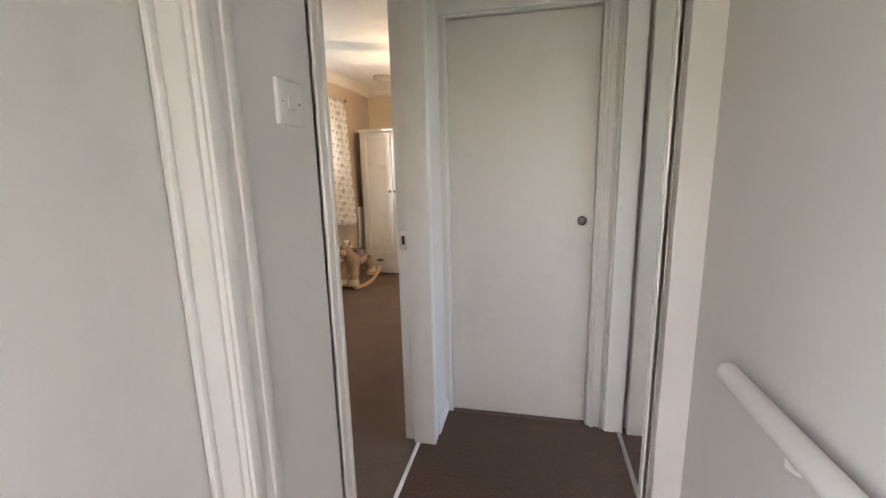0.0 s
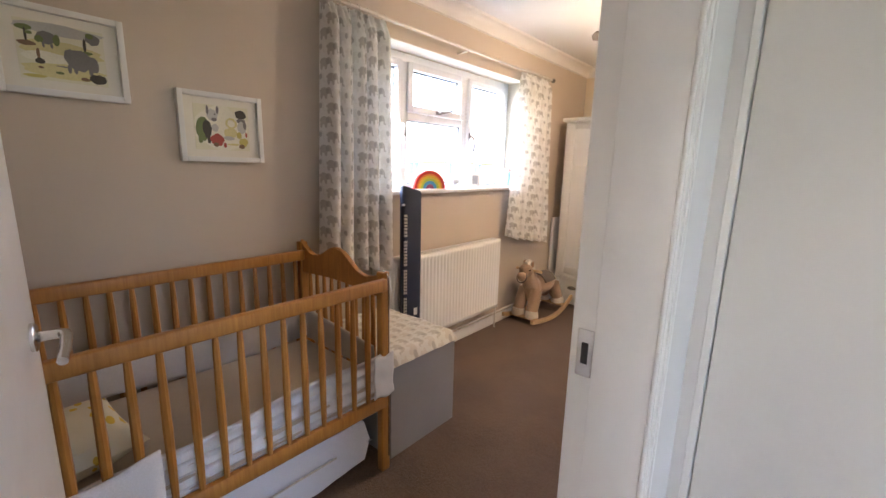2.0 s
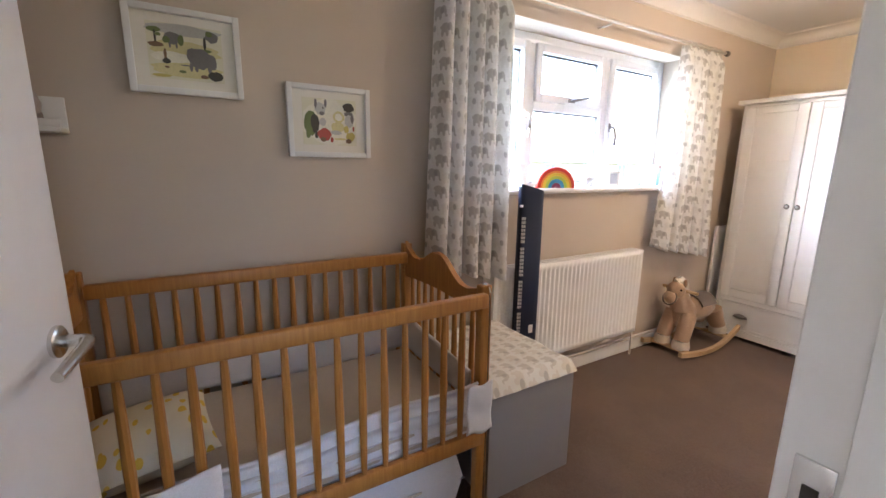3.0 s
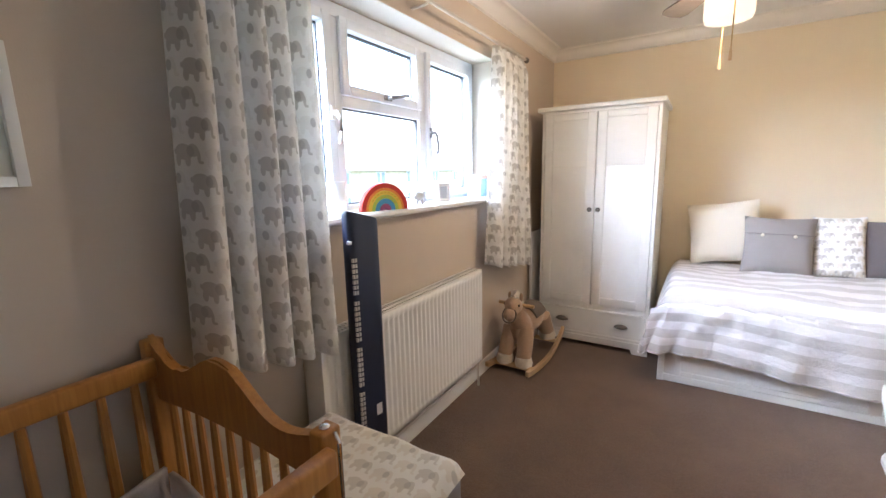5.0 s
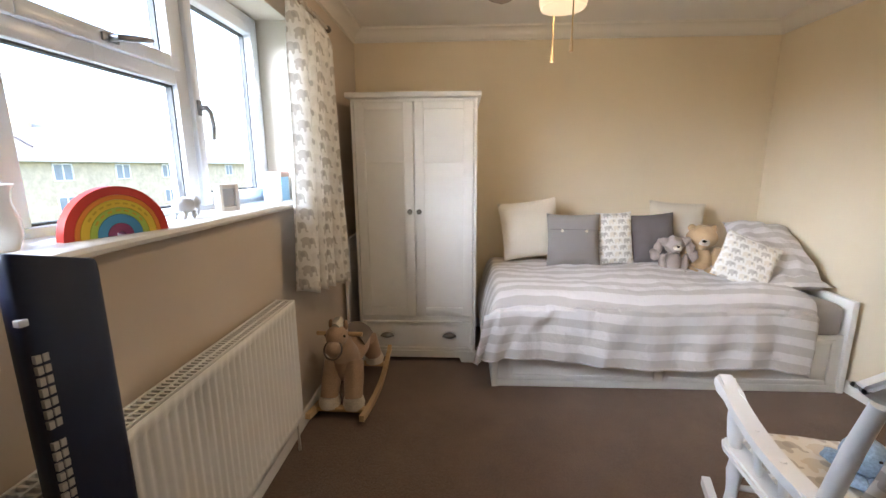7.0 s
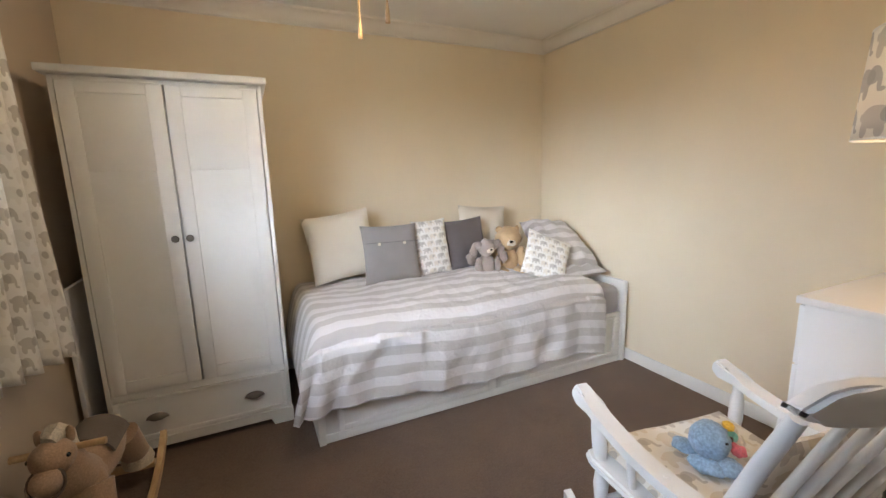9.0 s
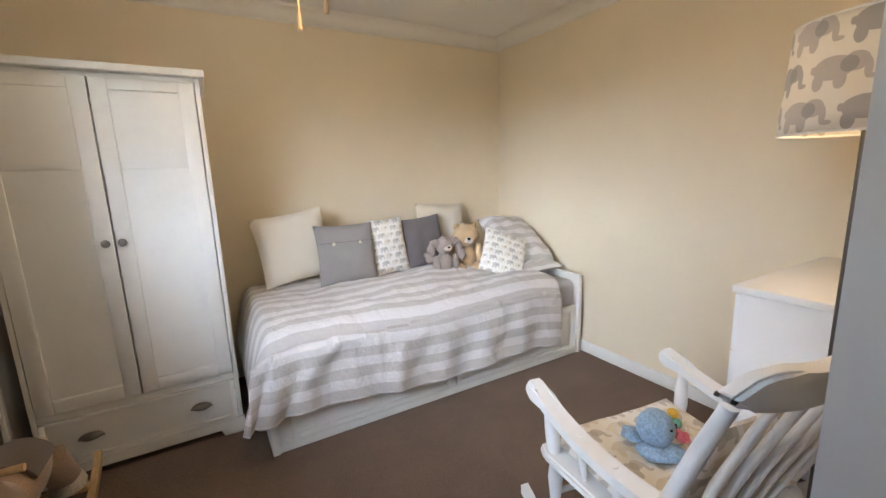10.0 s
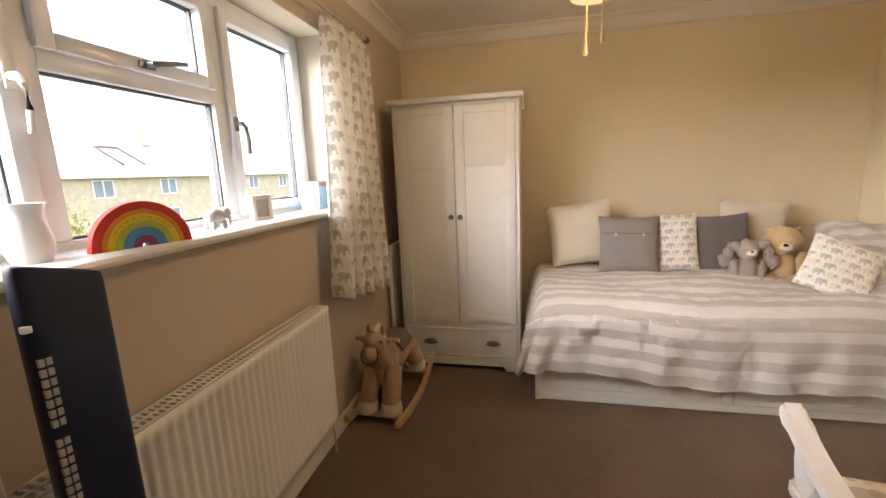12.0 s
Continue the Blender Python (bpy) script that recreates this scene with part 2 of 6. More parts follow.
def wall_with_holes(axis, at0, at1, a0, a1, z0, z1, holes):
    """A wall between two planes of an axis, along the other axis, with openings (a0, a1, z0, z1)."""
    bm = bmesh.new()

    def slab(p, q, lo, hi):
        if q - p > 1e-4 and hi - lo > 1e-4:
            if axis == "x":
                box(bm, at0, at1, p, q, lo, hi)
            else:
                box(bm, p, q, at0, at1, lo, hi)

    here = a0
    for p, q, lo, hi in sorted(holes):
        slab(here, p, z0, z1)
        slab(p, q, z0, lo)
        slab(p, q, hi, z1)
        here = q
    slab(here, a1, z0, z1)
    return bm

# ---- the setting ----
WX, EX, NY, SY, TOP = -1.99, 1.18, 5.56, 0.55, 2.37
structure("floor_bedroom", solid(-2.27, EX + 0.1, SY - 0.1, NY + 0.1, -0.2, 0.0, bevel=0), CARPET, "brown cut-pile carpet, trodden in places", "carpet")
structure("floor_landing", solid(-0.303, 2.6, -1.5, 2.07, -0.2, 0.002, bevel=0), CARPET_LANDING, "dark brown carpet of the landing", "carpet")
structure("ceiling_bedroom", solid(-2.27, 2.6, -1.5, NY + 0.2, TOP, TOP + 0.15, bevel=0), CEILING, "white painted ceiling", "ceiling")
structure("wall_west", wall_with_holes("x", WX - 0.28, WX, SY - 0.2, NY + 0.2, -0.2, TOP, [(2.43, 4.30, 1.16, 2.05)]), TAUPE, "wall round the window, backlit shade mixed into its taupe", "wall")
structure("wall_north", wall_with_holes("y", NY, NY + 0.15, WX, EX + 0.15, -0.2, TOP, []), CREAM, "warm cream painted wall behind the bed", "wall")
structure("wall_east", wall_with_holes("x", EX, EX + 0.12, 2.68, NY, -0.2, TOP, []), CREAM, "warm cream painted wall", "wall")
structure("wall_south", wall_with_holes("y", SY - 0.1, SY, WX, -0.37, -0.2, TOP, []), TAUPE, "wall by the door in the same shaded taupe", "wall")
# First opening is added out of view to light the wall opposite.
structure("wall_partition", wall_with_holes("x", -0.37, -0.27, -1.5, 0.973, -0.2, TOP, [(-1.42, -0.5, 0.3, 2.1), (-0.26, 0.588, -0.1, 2.03)]), LANDING, "off-white wall between landing and bedroom", "wall")
structure("wall_partition_head", solid(-0.37, -0.25, 0.973, 1.815, 2.03, TOP, bevel=0), LANDING, "off-white wall over the bedroom door", "wall")
structure("wall_partition_stub", wall_with_holes("x", -0.37, -0.228, 1.815, 2.80, -0.2, TOP, []), LANDING, "off-white wall between landing and bedroom", "wall")
structure("wall_cupboard_back", wall_with_holes("y", 2.68, 2.80, -0.228, EX, -0.2, TOP, []), CREAM, "cream painted wall of the cupboard", "wall")
structure("wall_cupboard_front", wall_with_holes("y", 2.07, 2.17, -0.228, 0.70, -0.2, TOP, [(-0.20, 0.52, -0.1, 2.02)]), LANDING, "white wall round the cupboard door", "wall")
structure("wall_landing_east", wall_with_holes("x", 0.60, 0.68, 1.24, 2.07, -0.2, TOP, [(1.29, 2.05, -0.1, 2.03)]), LANDING, "white wall beside the stairs", "wall")
# Unseen end wall; its opening is added to let daylight onto the landing.
structure("wall_landing_south", wall_with_holes("y", -1.6, -1.5, -0.235, 0.80, -0.2, TOP, [(0.05, 0.48, 1.2, 1.95)]), LANDING, "unseen white wall added to close the landing, opened for light", "wall")
structure("wall_spare_room_east", wall_with_holes("x", 2.5, 2.6, 0.9, 2.17, -0.2, TOP, [(0.95, 2.04, 0.35, 2.25)]), LANDING, "pale wall of the next room", "wall")
structure("wall_spare_room_south", wall_with_holes("y", 0.8, 0.9, 0.80, 2.6, -0.2, TOP, []), LANDING, "pale wall of the next room", "wall")
structure("wall_spare_room_north", wall_with_holes("y", 2.07, 2.17, 0.68, 2.6, -0.2, TOP, []), LANDING, "pale wall of the next room", "wall")
# Unseen wall, added behind door_2.
structure("wall_left_room", wall_with_holes("x", -1.1, -1.0, -1.5, SY - 0.1, -0.2, TOP, []), LANDING, "unseen pale wall added behind the closed door", "wall")
# The opening is added out of view to light the left side.
structure("wall_stair_east", wall_with_holes("x", 0.68, 0.80, -1.5, 1.24, -0.2, TOP, [(-1.30, -0.95, 0.98, 2.1)]), LANDING, "white wall beside the stairs", "wall")


def join(name, pieces, parent=None, label=""):
    """One mesh out of several shaped pieces, each in its own material."""
    me = bpy.data.meshes.new(name)
    whole = bmesh.new()
    for k, (bm, material) in enumerate(pieces):
        bmesh.ops.recalc_face_normals(bm, faces=bm.faces)
        for f in bm.faces:
            f.material_index, f.smooth = k, True
        tmp = bpy.data.meshes.new("piece")
        bm.to_mesh(tmp)
        bm.free()
        whole.from_mesh(tmp)
        bpy.data.meshes.remove(tmp)
        me.materials.append(material)
    whole.to_mesh(me)
    whole.free()
    ob = new(name, me)
    if parent is not None:
        ob.parent = parent
        if parent.type == "EMPTY":
            ob.matrix_parent_inverse = parent.matrix_basis.inverted()
    return tagged(ob, label) if label else ob


def sheet(nu, nv, place, uv):
    """A grid of nu by nv faces: place(a, b) and uv(a, b) for a, b from 0 to 1."""
    bm = bmesh.new()
    layer = bm.loops.layers.uv.new("UVMap")
    rows = [[bm.verts.new(place(i / nu, j / nv)) for i in range(nu + 1)] for j in range(nv + 1)]
    for j in range(nv):
        for i in range(nu):
            f = bm.faces.new((rows[j][i], rows[j][i + 1], rows[j + 1][i + 1], rows[j + 1][i]))
            for loop, (a, b) in zip(f.loops, ((i, j), (i + 1, j), (i + 1, j + 1), (i, j + 1))):
                loop[layer].uv = uv(a / nu, b / nv)
    return bm


def thicken(ob, depth):
    mod = ob.modifiers.new("thickness", "SOLIDIFY")
    mod.thickness, mod.offset = depth, 0
    return ob


def prism(bm, outline, axis, a, b):
    """An outline of (u, v) pairs pushed along an axis from a to b."""
    def at(u, v, w):
        return {"x": (w, u, v), "y": (u, w, v), "z": (u, v, w)}[axis]
    lo = [bm.verts.new(at(u, v, a)) for u, v in outline]
    hi = [bm.verts.new(at(u, v, b)) for u, v in outline]
    bm.faces.new(lo[::-1])
    bm.faces.new(hi)
    for i in range(len(outline)):
        j = (i + 1) % len(outline)
        bm.faces.new((lo[i], lo[j], hi[j], hi[i]))
    return bm


# coving round the bedroom ceiling


def coving(axis, at, into, a, b):
    prof = [(0.0, TOP), (0.09 * into, TOP), (0.082 * into, TOP - 0.012)]
    for k in range(1, 6):
        w = k / 6 * math.pi / 2
        prof.append(((0.082 - 0.066 * math.sin(w)) * into, TOP - 0.012 - 0.066 * (1 - math.cos(w))))
    prof += [(0.016 * into, TOP - 0.082), (0.0, TOP - 0.088)]
    return prism(bmesh.new(), [(at + u, v) for u, v in prof], axis, a, b)


CEIL_TRIM = wall_paint("coving_paint", (0.76, 0.72, 0.65))
structure("trim_coving_west", coving("y", WX, 1, SY, NY), CEIL_TRIM, "white plaster coving under the ceiling", "coving")
structure("trim_coving_north", coving("x", NY, -1, WX + 0.003, EX - 0.003), CEIL_TRIM, "white plaster coving under the ceiling", "coving")
structure("trim_coving_east", coving("y", EX, -1, 2.80, NY - 0.003), CEIL_TRIM, "white plaster coving under the ceiling", "coving")
structure("trim_coving_cupboard", coving("x", 2.80, 1, -0.37, EX - 0.003), CEIL_TRIM, "white plaster coving under the ceiling", "coving")


def skirting(name, axis, at, into, a, b, h=0.075, material=GLOSS):
    prof = [(at, 0.0), (at + 0.016 * into, 0.0), (at + 0.016 * into, h - 0.015), (at + 0.006 * into, h), (at, h)]
    structure(name, prism(bmesh.new(), prof, axis, a, b), material, "white gloss skirting board", "skirting board")


skirting("baseboard_west", "y", WX, 1, SY, NY)
skirting("baseboard_north", "x", NY, -1, WX + 0.02, EX - 0.02)
skirting("baseboard_east", "y", EX, -1, 2.82, NY - 0.02)
skirting("baseboard_cupboard", "x", 2.80, 1, -0.365, EX - 0.02)
skirting("baseboard_stub", "y", -0.228, 1, 1.85, 2.068)
skirting("baseboard_landing", "y", 0.68, -1, -1.4, 1.235)


def architrave(name, axis, at, into, a0, a1, top, w=0.065):
    """Moulded frame round an opening: legs and head, stepped."""
    bm = bmesh.new()
    steps = ((0.0, w, 0.014), (0.006, w * 0.42, 0.021), (w * 0.72, w, 0.019))
    for lo, hi, deep in steps:
        d0, d1 = sorted((at, at + into * deep))
        for p, q, z0, z1 in ((a0 - hi, a0 - lo, 0, top + hi), (a1 + lo, a1 + hi, 0, top + hi), (a0 - lo, a1 + lo, top + lo, top + hi)):
            dims = (d0, d1, p, q, z0, z1) if axis == "x" else (p, q, d0, d1, z0, z1)
            box(bm, *dims, 0.003, 2)
    structure(name, bm, GLOSS, "white gloss moulded door architrave", "architrave")


def lining(name, axis, at0, at1, a0, a1, top, t=0.022):
    bm = bmesh.new()
    for p, q, z0, z1 in ((a0 - 0.003, a0 + t, 0, top), (a1 - t, a1 + 0.003, 0, top), (a0 + t, a1 - t, top - t, top + 0.003)):
        dims = (at0, at1, p, q, z0, z1) if axis == "x" else (p, q, at0, at1, z0, z1)
        box(bm, *dims, 0.002, 1)
    structure(name, bm, GLOSS, "white gloss door lining", "door lining")


# bedroom doorway
lin = bmesh.new()
box(lin, -0.376, -0.266, 0.970, 0.995, 0, 2.03, 0.002, 1)
box(lin, -0.376, -0.226, 1.793, 1.818, 0, 2.03, 0.002, 1)
box(lin, -0.376, -0.246, 0.995, 1.793, 2.008, 2.033, 0.002, 1)
structure("trim_bedroom_lining", lin, GLOSS, "white gloss door lining", "door lining")
arc = bmesh.new()
for lo, hi, deep in ((0.0, 0.058, 0.012), (0.006, 0.024, 0.017), (0.042, 0.058, 0.016)):
    box(arc, -0.27, -0.27 + deep, 0.983 - hi, 0.983 - lo, 0, 2.02 + hi, 0.003, 2)
    box(arc, -0.25, -0.25 + deep, 0.983, 1.78, 2.02 + lo, 2.02 + hi, 0.003, 2)
    box(arc, -0.228, -0.228 + deep * 0.7, 1.768 + lo, 1.768 + hi, 0, 2.02 + hi, 0.003, 2)
structure("trim_bedroom_architrave", arc, GLOSS, "white gloss moulded door architrave", "architrave")
structure("trim_bedroom_stop", solid(-0.325, -0.2275, 1.770, 1.7935, 0, 2.0, bevel=0.002), GLOSS, "white gloss door stop", "door stop")
strip = thing("threshold_strip", (-0.303, 1.36, 0.002), "thin bright metal strip where the two carpets meet", "threshold strip")
part("strip", solid(-0.312, -0.294, 0.996, 1.768, 0.002, 0.007, bevel=0.002), plain("bright_strip", (0.80, 0.80, 0.78), 0.5, 0.15), strip)
plate = thing("strike_plate", (-0.345, 1.792, 1.01), "worn brass strike plate in the door lining", "strike plate")
part("plate", solid(-0.362, -0.332, 1.7895, 1.7935, 0.965, 1.055, bevel=0.001), CHROME, plate)
# No hole is cut: a dark block paints the shade inside it.
part("latch_hole", solid(-0.353, -0.341, 1.7880, 1.7898, 0.99, 1.03, bevel=0), plain("hole_shade", (0.03, 0.025, 0.02), 0.8), plate, "dark block for the shade in the latch hole")

door = thing("door_1", (-0.38, 0.962, 0), "white flush bedroom door standing wide open", "door", kind="structure")
swing = Matrix.Translation((-0.38, 0.995, 0)) @ Matrix.Rotation(radians(-10.8), 4, "Z")
part("leaf", solid(-0.785, 0, -0.04, 0, 0.008, 1.995, bevel=0.002, turn=swing), LEAF_WHITE, door)
handle = part("rose", lathe(bmesh.new(), [(0.0, 0.0), (0.026, 0.0), (0.026, 0.006), (0.022, 0.009), (0.0, 0.009)]), CHROME, door, "round chrome handle rose")
handle.matrix_basis = swing @ Matrix.Translation((-0.725, 0.0, 1.02)) @ Matrix.Rotation(radians(-90), 4, "X")
lever = tube(bmesh.new(), [(0, 0, 0.0), (0, 0, 0.035), (0.008, 0, 0.046), (0.03, 0, 0.05), (0.07, 0.004, 0.05), (0.115, 0.012, 0.048)], [0.010, 0.010, 0.010, 0.0095, 0.009, 0.008], 12)
lev = part("lever", lever, CHROME, handle, "chrome lever")

# closed door beside it on the landing
lining("trim_side_lining", "x", -0.376, -0.266, -0.26, 0.588, 2.03)
architrave("trim_side_architrave", "x", -0.27, 1, -0.245, 0.575, 2.02, 0.085)
side = thing("door_2", (-0.31, 0.085, 0), "white flush door standing shut on the landing", "door", kind="structure")
part("leaf", solid(-0.355, -0.318, -0.235, 0.564, 0.008, 2.003, bevel=0.002), GLOSS, side)
part("stop", solid(-0.316, -0.303, 0.551, 0.565, 0, 2.003, bevel=0.002), GLOSS, side, "white door stop bead")

# cupboard door
lining("trim_cupboard_lining", "y", 2.066, 2.174, -0.20, 0.52, 2.02, 0.012)
cup = thing("door_3", (0.16, 2.09, 0), "cream painted flush cupboard door with a small knob", "door", kind="structure")
part("leaf", solid(-0.186, 0.506, 2.088, 2.123, 0.010, 2.004, bevel=0.003), DOOR, cup)
knob = lathe(bmesh.new(), [(0.0, 0.0), (0.012, 0.0), (0.009, 0.012), (0.010, 0.018), (0.020, 0.024), (0.022, 0.032), (0.016, 0.039), (0.0, 0.041)])
bmesh.ops.transform(knob, matrix=Matrix.Translation((0.452, 2.088, 1.069)) @ Matrix.Rotation(radians(90), 4, "X"), verts=knob.verts)
part("knob", knob, plain("aged_knob_metal", (0.15, 0.13, 0.11), 0.4, 0.8), cup, "small round metal knob")
for z in (0.24, 1.78):
    part("hinge", tube(bmesh.new(), [(-0.192, 2.066, z - 0.045), (-0.192, 2.066, z + 0.045)], 0.0055, 8), GLOSS, cup, "painted-over butt hinge")
architrave_bm = bmesh.new()
for p, q, deep in ((0.521, 0.598, 0.012), (0.528, 0.545, 0.020), (0.572, 0.596, 0.024)):
    box(architrave_bm, p, q, 2.07 - deep, 2.07, 0, 2.09, 0.003, 2)
box(architrave_bm, -0.232, 0.52, 2.056, 2.07, 2.021, 2.09, 0.003, 2)
structure("trim_cupboard_architrave", architrave_bm, GLOSS, "white gloss moulded frame of the cupboard", "architrave")

# doorway into the next room
lining("trim_next_lining", "x", 0.596, 0.684, 1.29, 2.05, 2.03)
architrave("trim_next_architrave", "x", 0.596, -1, 1.30, 2.04, 2.02, 0.022)
strip2 = thing("threshold_strip", (0.67, 1.66, 0.002), "dull metal threshold strip between two carpets", "threshold strip")
part("strip", solid(0.655, 0.675, 1.313, 2.027, 0.002, 0.008, bevel=0.002), plain("dull_strip", (0.42, 0.38, 0.33), 0.45, 0.6), strip2)
nextdoor = thing("door_4", (0.75, 2.03, 0), "cream flush door standing open into the next room", "door", kind="structure")
part("leaf", solid(0.70, 1.46, 2.008, 2.046, 0.008, 2.0, bevel=0.002), DOOR, nextdoor)

# light switch
switch = thing("light_switch", (-0.27, 0.827, 1.46), "square white plastic light switch on the wall", "light switch")
SW = plain("white_plastic", (0.76, 0.75, 0.72), 0.3, vary=0.02, bump=0.02)
part("faceplate", solid(-0.272, -0.261, 0.782, 0.872, 1.419, 1.508, bevel=0.004, segments=3), SW, switch)
part("rocker", solid(-0.262, -0.2565, 0.815, 0.839, 1.449, 1.481, bevel=0.002, turn=None), SW, switch)
for y in (0.797, 0.857):
    sc = lathe(bmesh.new(), [(0.0, 0.0), (0.0035, 0.0), (0.003, 0.0012), (0.0, 0.0014)], sides=10)
    bmesh.ops.transform(sc, matrix=Matrix.Translation((-0.2612, y, 1.464)) @ Matrix.Rotation(radians(90), 4, "Y"), verts=sc.verts)
    part("screw", sc, CHROME, switch, "small steel screw")

# handrail
rail = thing("handrail", (0.68, 0.3, 0.84), "white painted wooden handrail fixed along the stair wall", "handrail")
prof = [(0.022 * math.cos(k * math.tau / 16), 0.024 * math.sin(k * math.tau / 16)) for k in range(16)]
bar = prism(bmesh.new(), [(0.642 + u, 0.880 + v) for u, v in prof], "y", -1.3, 0.965)
bmesh.ops.bevel(bar, geom=[e for e in bar.edges if abs(e.verts[0].co.y - e.verts[1].co.y) < 1e-6 and e.verts[0].co.y > 0.6], offset=0.008, segments=2, affect="EDGES")
part("bar", bar, GLOSS, rail)
for y in (0.735, -0.7):
    arm = tube(bmesh.new(), [(0.679, y, 0.818), (0.664, y, 0.818), (0.648, y, 0.828), (0.642, y, 0.862)], 0.007, 10)
    br = part("bracket", arm, GLOSS, rail, "white metal rail bracket")
    rose = lathe(bmesh.new(), [(0.0, 0.0), (0.026, 0.0), (0.026, 0.003), (0.02, 0.006), (0.0, 0.007)])
    bmesh.ops.transform(rose, matrix=Matrix.Translation((0.6795, y, 0.818)) @ Matrix.Rotation(radians(-90), 4, "Y"), verts=rose.verts)
    part("rose", rose, GLOSS, br)

# bedroom window
# Thin lining over the wall's own colour; daylight is painted into its tone.
LIT_REVEAL = wall_paint("lit_reveal_tone", (0.74, 0.68, 0.58))
rv = bmesh.new()
box(rv, -2.145, WX + 0.001, 2.43, 2.434, 1.19, 2.05)
box(rv, -2.145, WX + 0.001, 4.296, 4.30, 1.19, 2.05)
box(rv, -2.145, WX + 0.001, 2.434, 4.296, 2.046, 2.05)
structure("trim_window_reveal", rv, LIT_REVEAL, "thin reveal lining, window light put into its pale colour", "reveal")
win = thing("window_1", (-2.18, 3.365, 1.17), "white plastic three-light window with a top vent", "window", kind="structure")
fr = bmesh.new()
F0, F1 = -2.215, -2.145
for p, q, z0, z1 in ((2.434, 2.492, 1.17, 2.046), (4.238, 4.296, 1.17, 2.046), (2.492, 4.238, 1.17, 1.215), (2.492, 4.238, 1.99, 2.046), (3.018, 3.085, 1.215, 1.99), (3.662, 3.728, 1.215, 1.99), (3.085, 3.662, 1.635, 1.69)):
    box(fr, F0, F1, p, q, z0, z1, 0.006, 2)
part("window_frame", fr, UPVC, win)


def pane(y0, y1, z0, z1, sash):
    """One light: an optional opening sash that stands proud, and its glass."""
    holder = win
    if sash:
        bm = bmesh.new()
        w = 0.045
        for p, q, lo, hi in ((y0, y0 + w, z0, z1), (y1 - w, y1, z0, z1), (y0 + w, y1 - w, z0, z0 + w), (y0 + w, y1 - w, z1 - w, z1)):
            box(bm, F0 + 0.012, F1 + 0.018, p, q, lo, hi, 0.007, 2)
        holder = part("sash", bm, UPVC, win)
        y0, y1, z0, z1 = y0 + w, y1 - w, z0 + w, z1 - w
    seal = bmesh.new()
    for p, q, lo, hi in ((y0, y0 + 0.006, z0, z1), (y1 - 0.006, y1, z0, z1), (y0, y1, z0, z0 + 0.006), (y0, y1, z1 - 0.006, z1)):
        box(seal, -2.186, -2.164, p, q, lo, hi)
    part("gasket", seal, GASKET, holder, "dark grey glazing seal")
    g = part("pane", solid(-2.18, -2.174, y0 + 0.001, y1 - 0.001, z0 + 0.001, z1 - 0.001, bevel=0), GLASS, holder)
    g.visible_shadow = False
    return holder


GASKET = plain("grey_seal", (0.06, 0.065, 0.07), 0.7)
left_sash = pane(2.486, 3.026, 1.208, 1.997, True)
pane(3.085, 3.662, 1.215, 1.635, False)
vent = pane(3.078, 3.669, 1.683, 1.997, True)
right_sash = pane(3.720, 4.244, 1.208, 1.997, True)
DARK_METAL = plain("grey_handle_metal", (0.20, 0.20, 0.21), 0.35, 0.8)


def window_handle(parent, base, along, material, label):
    a = Vector(base)
    d = Vector(along)
    bm = tube(bmesh.new(), [a, a + Vector((0.03, 0, 0)), a + Vector((0.042, 0, 0)) + d * 0.15, a + Vector((0.045, 0, 0)) + d * 0.6, a + Vector((0.036, 0, 0)) + d], [0.010, 0.010, 0.009, 0.008, 0.007], 10)
    y, z = (0.012, 0.028) if abs(d.z) > abs(d.y) else (0.028, 0.012)
    box(bm, a.x, a.x + 0.008, a.y - y, a.y + y, a.z - z, a.z + z, 0.003, 2)
    part("handle", bm, material, parent, label)


window_handle(right_sash, (-2.127, 3.742, 1.57), (0, 0.015, -0.115), DARK_METAL, "grey metal casement handle")
window_handle(vent, (-2.127, 3.37, 1.706), (0, 0.12, 0.025), DARK_METAL, "grey metal vent handle")
window_handle(left_sash, (-2.127, 3.004, 1.60), (0, 0, -0.125), SW, "white casement handle")
structure("window_sill", prism(bmesh.new(), [(-2.145, 1.162), (-1.945, 1.162), (-1.934, 1.167), (-1.930, 1.176), (-1.934, 1.186), (-1.945, 1.191), (-2.145, 1.191)], "y", 2.436, 4.294), gloss_paint("sill_paint", (0.80, 0.79, 0.76), 0.35), "white gloss window sill", "window sill")

# ---- outside ----
GRASS = carpet("lawn", (0.06, 0.09, 0.03))
structure("ground", solid(-400, 400, -400, 400, -3.2, -2.9, bevel=0), GRASS, "grass and ground below the window", "ground")
BRICK = plain("buff_brick", (0.54, 0.48, 0.36), 0.85, vary=0.15, grain=8, bump=0.4)
ROOF = plain("weathered_roof_tile", (0.36, 0.355, 0.35), 0.85, vary=0.15, grain=5, bump=0.5)
house = thing("terrace_house", (-22, 20, -2.9), "long buff brick terrace with white windows under a tiled roof", "house")
part("wall", solid(-30, -22, -10, 60, -4.2, 1.1, bevel=0), BRICK, house)
roof = part("roof", prism(bmesh.new(), [(-21.5, 0.95), (-26, 3.6), (-30.5, 0.95), (-30.5, 1.1), (-26, 3.78), (-21.5, 1.1)][:3] + [(-26, 3.4)], "y", -10.4, 60.4), ROOF, house)
part("fascia", solid(-21.55, -21.45, -10.4, 60.4, 0.9, 1.12, bevel=0.01), UPVC, house, "white eaves board")
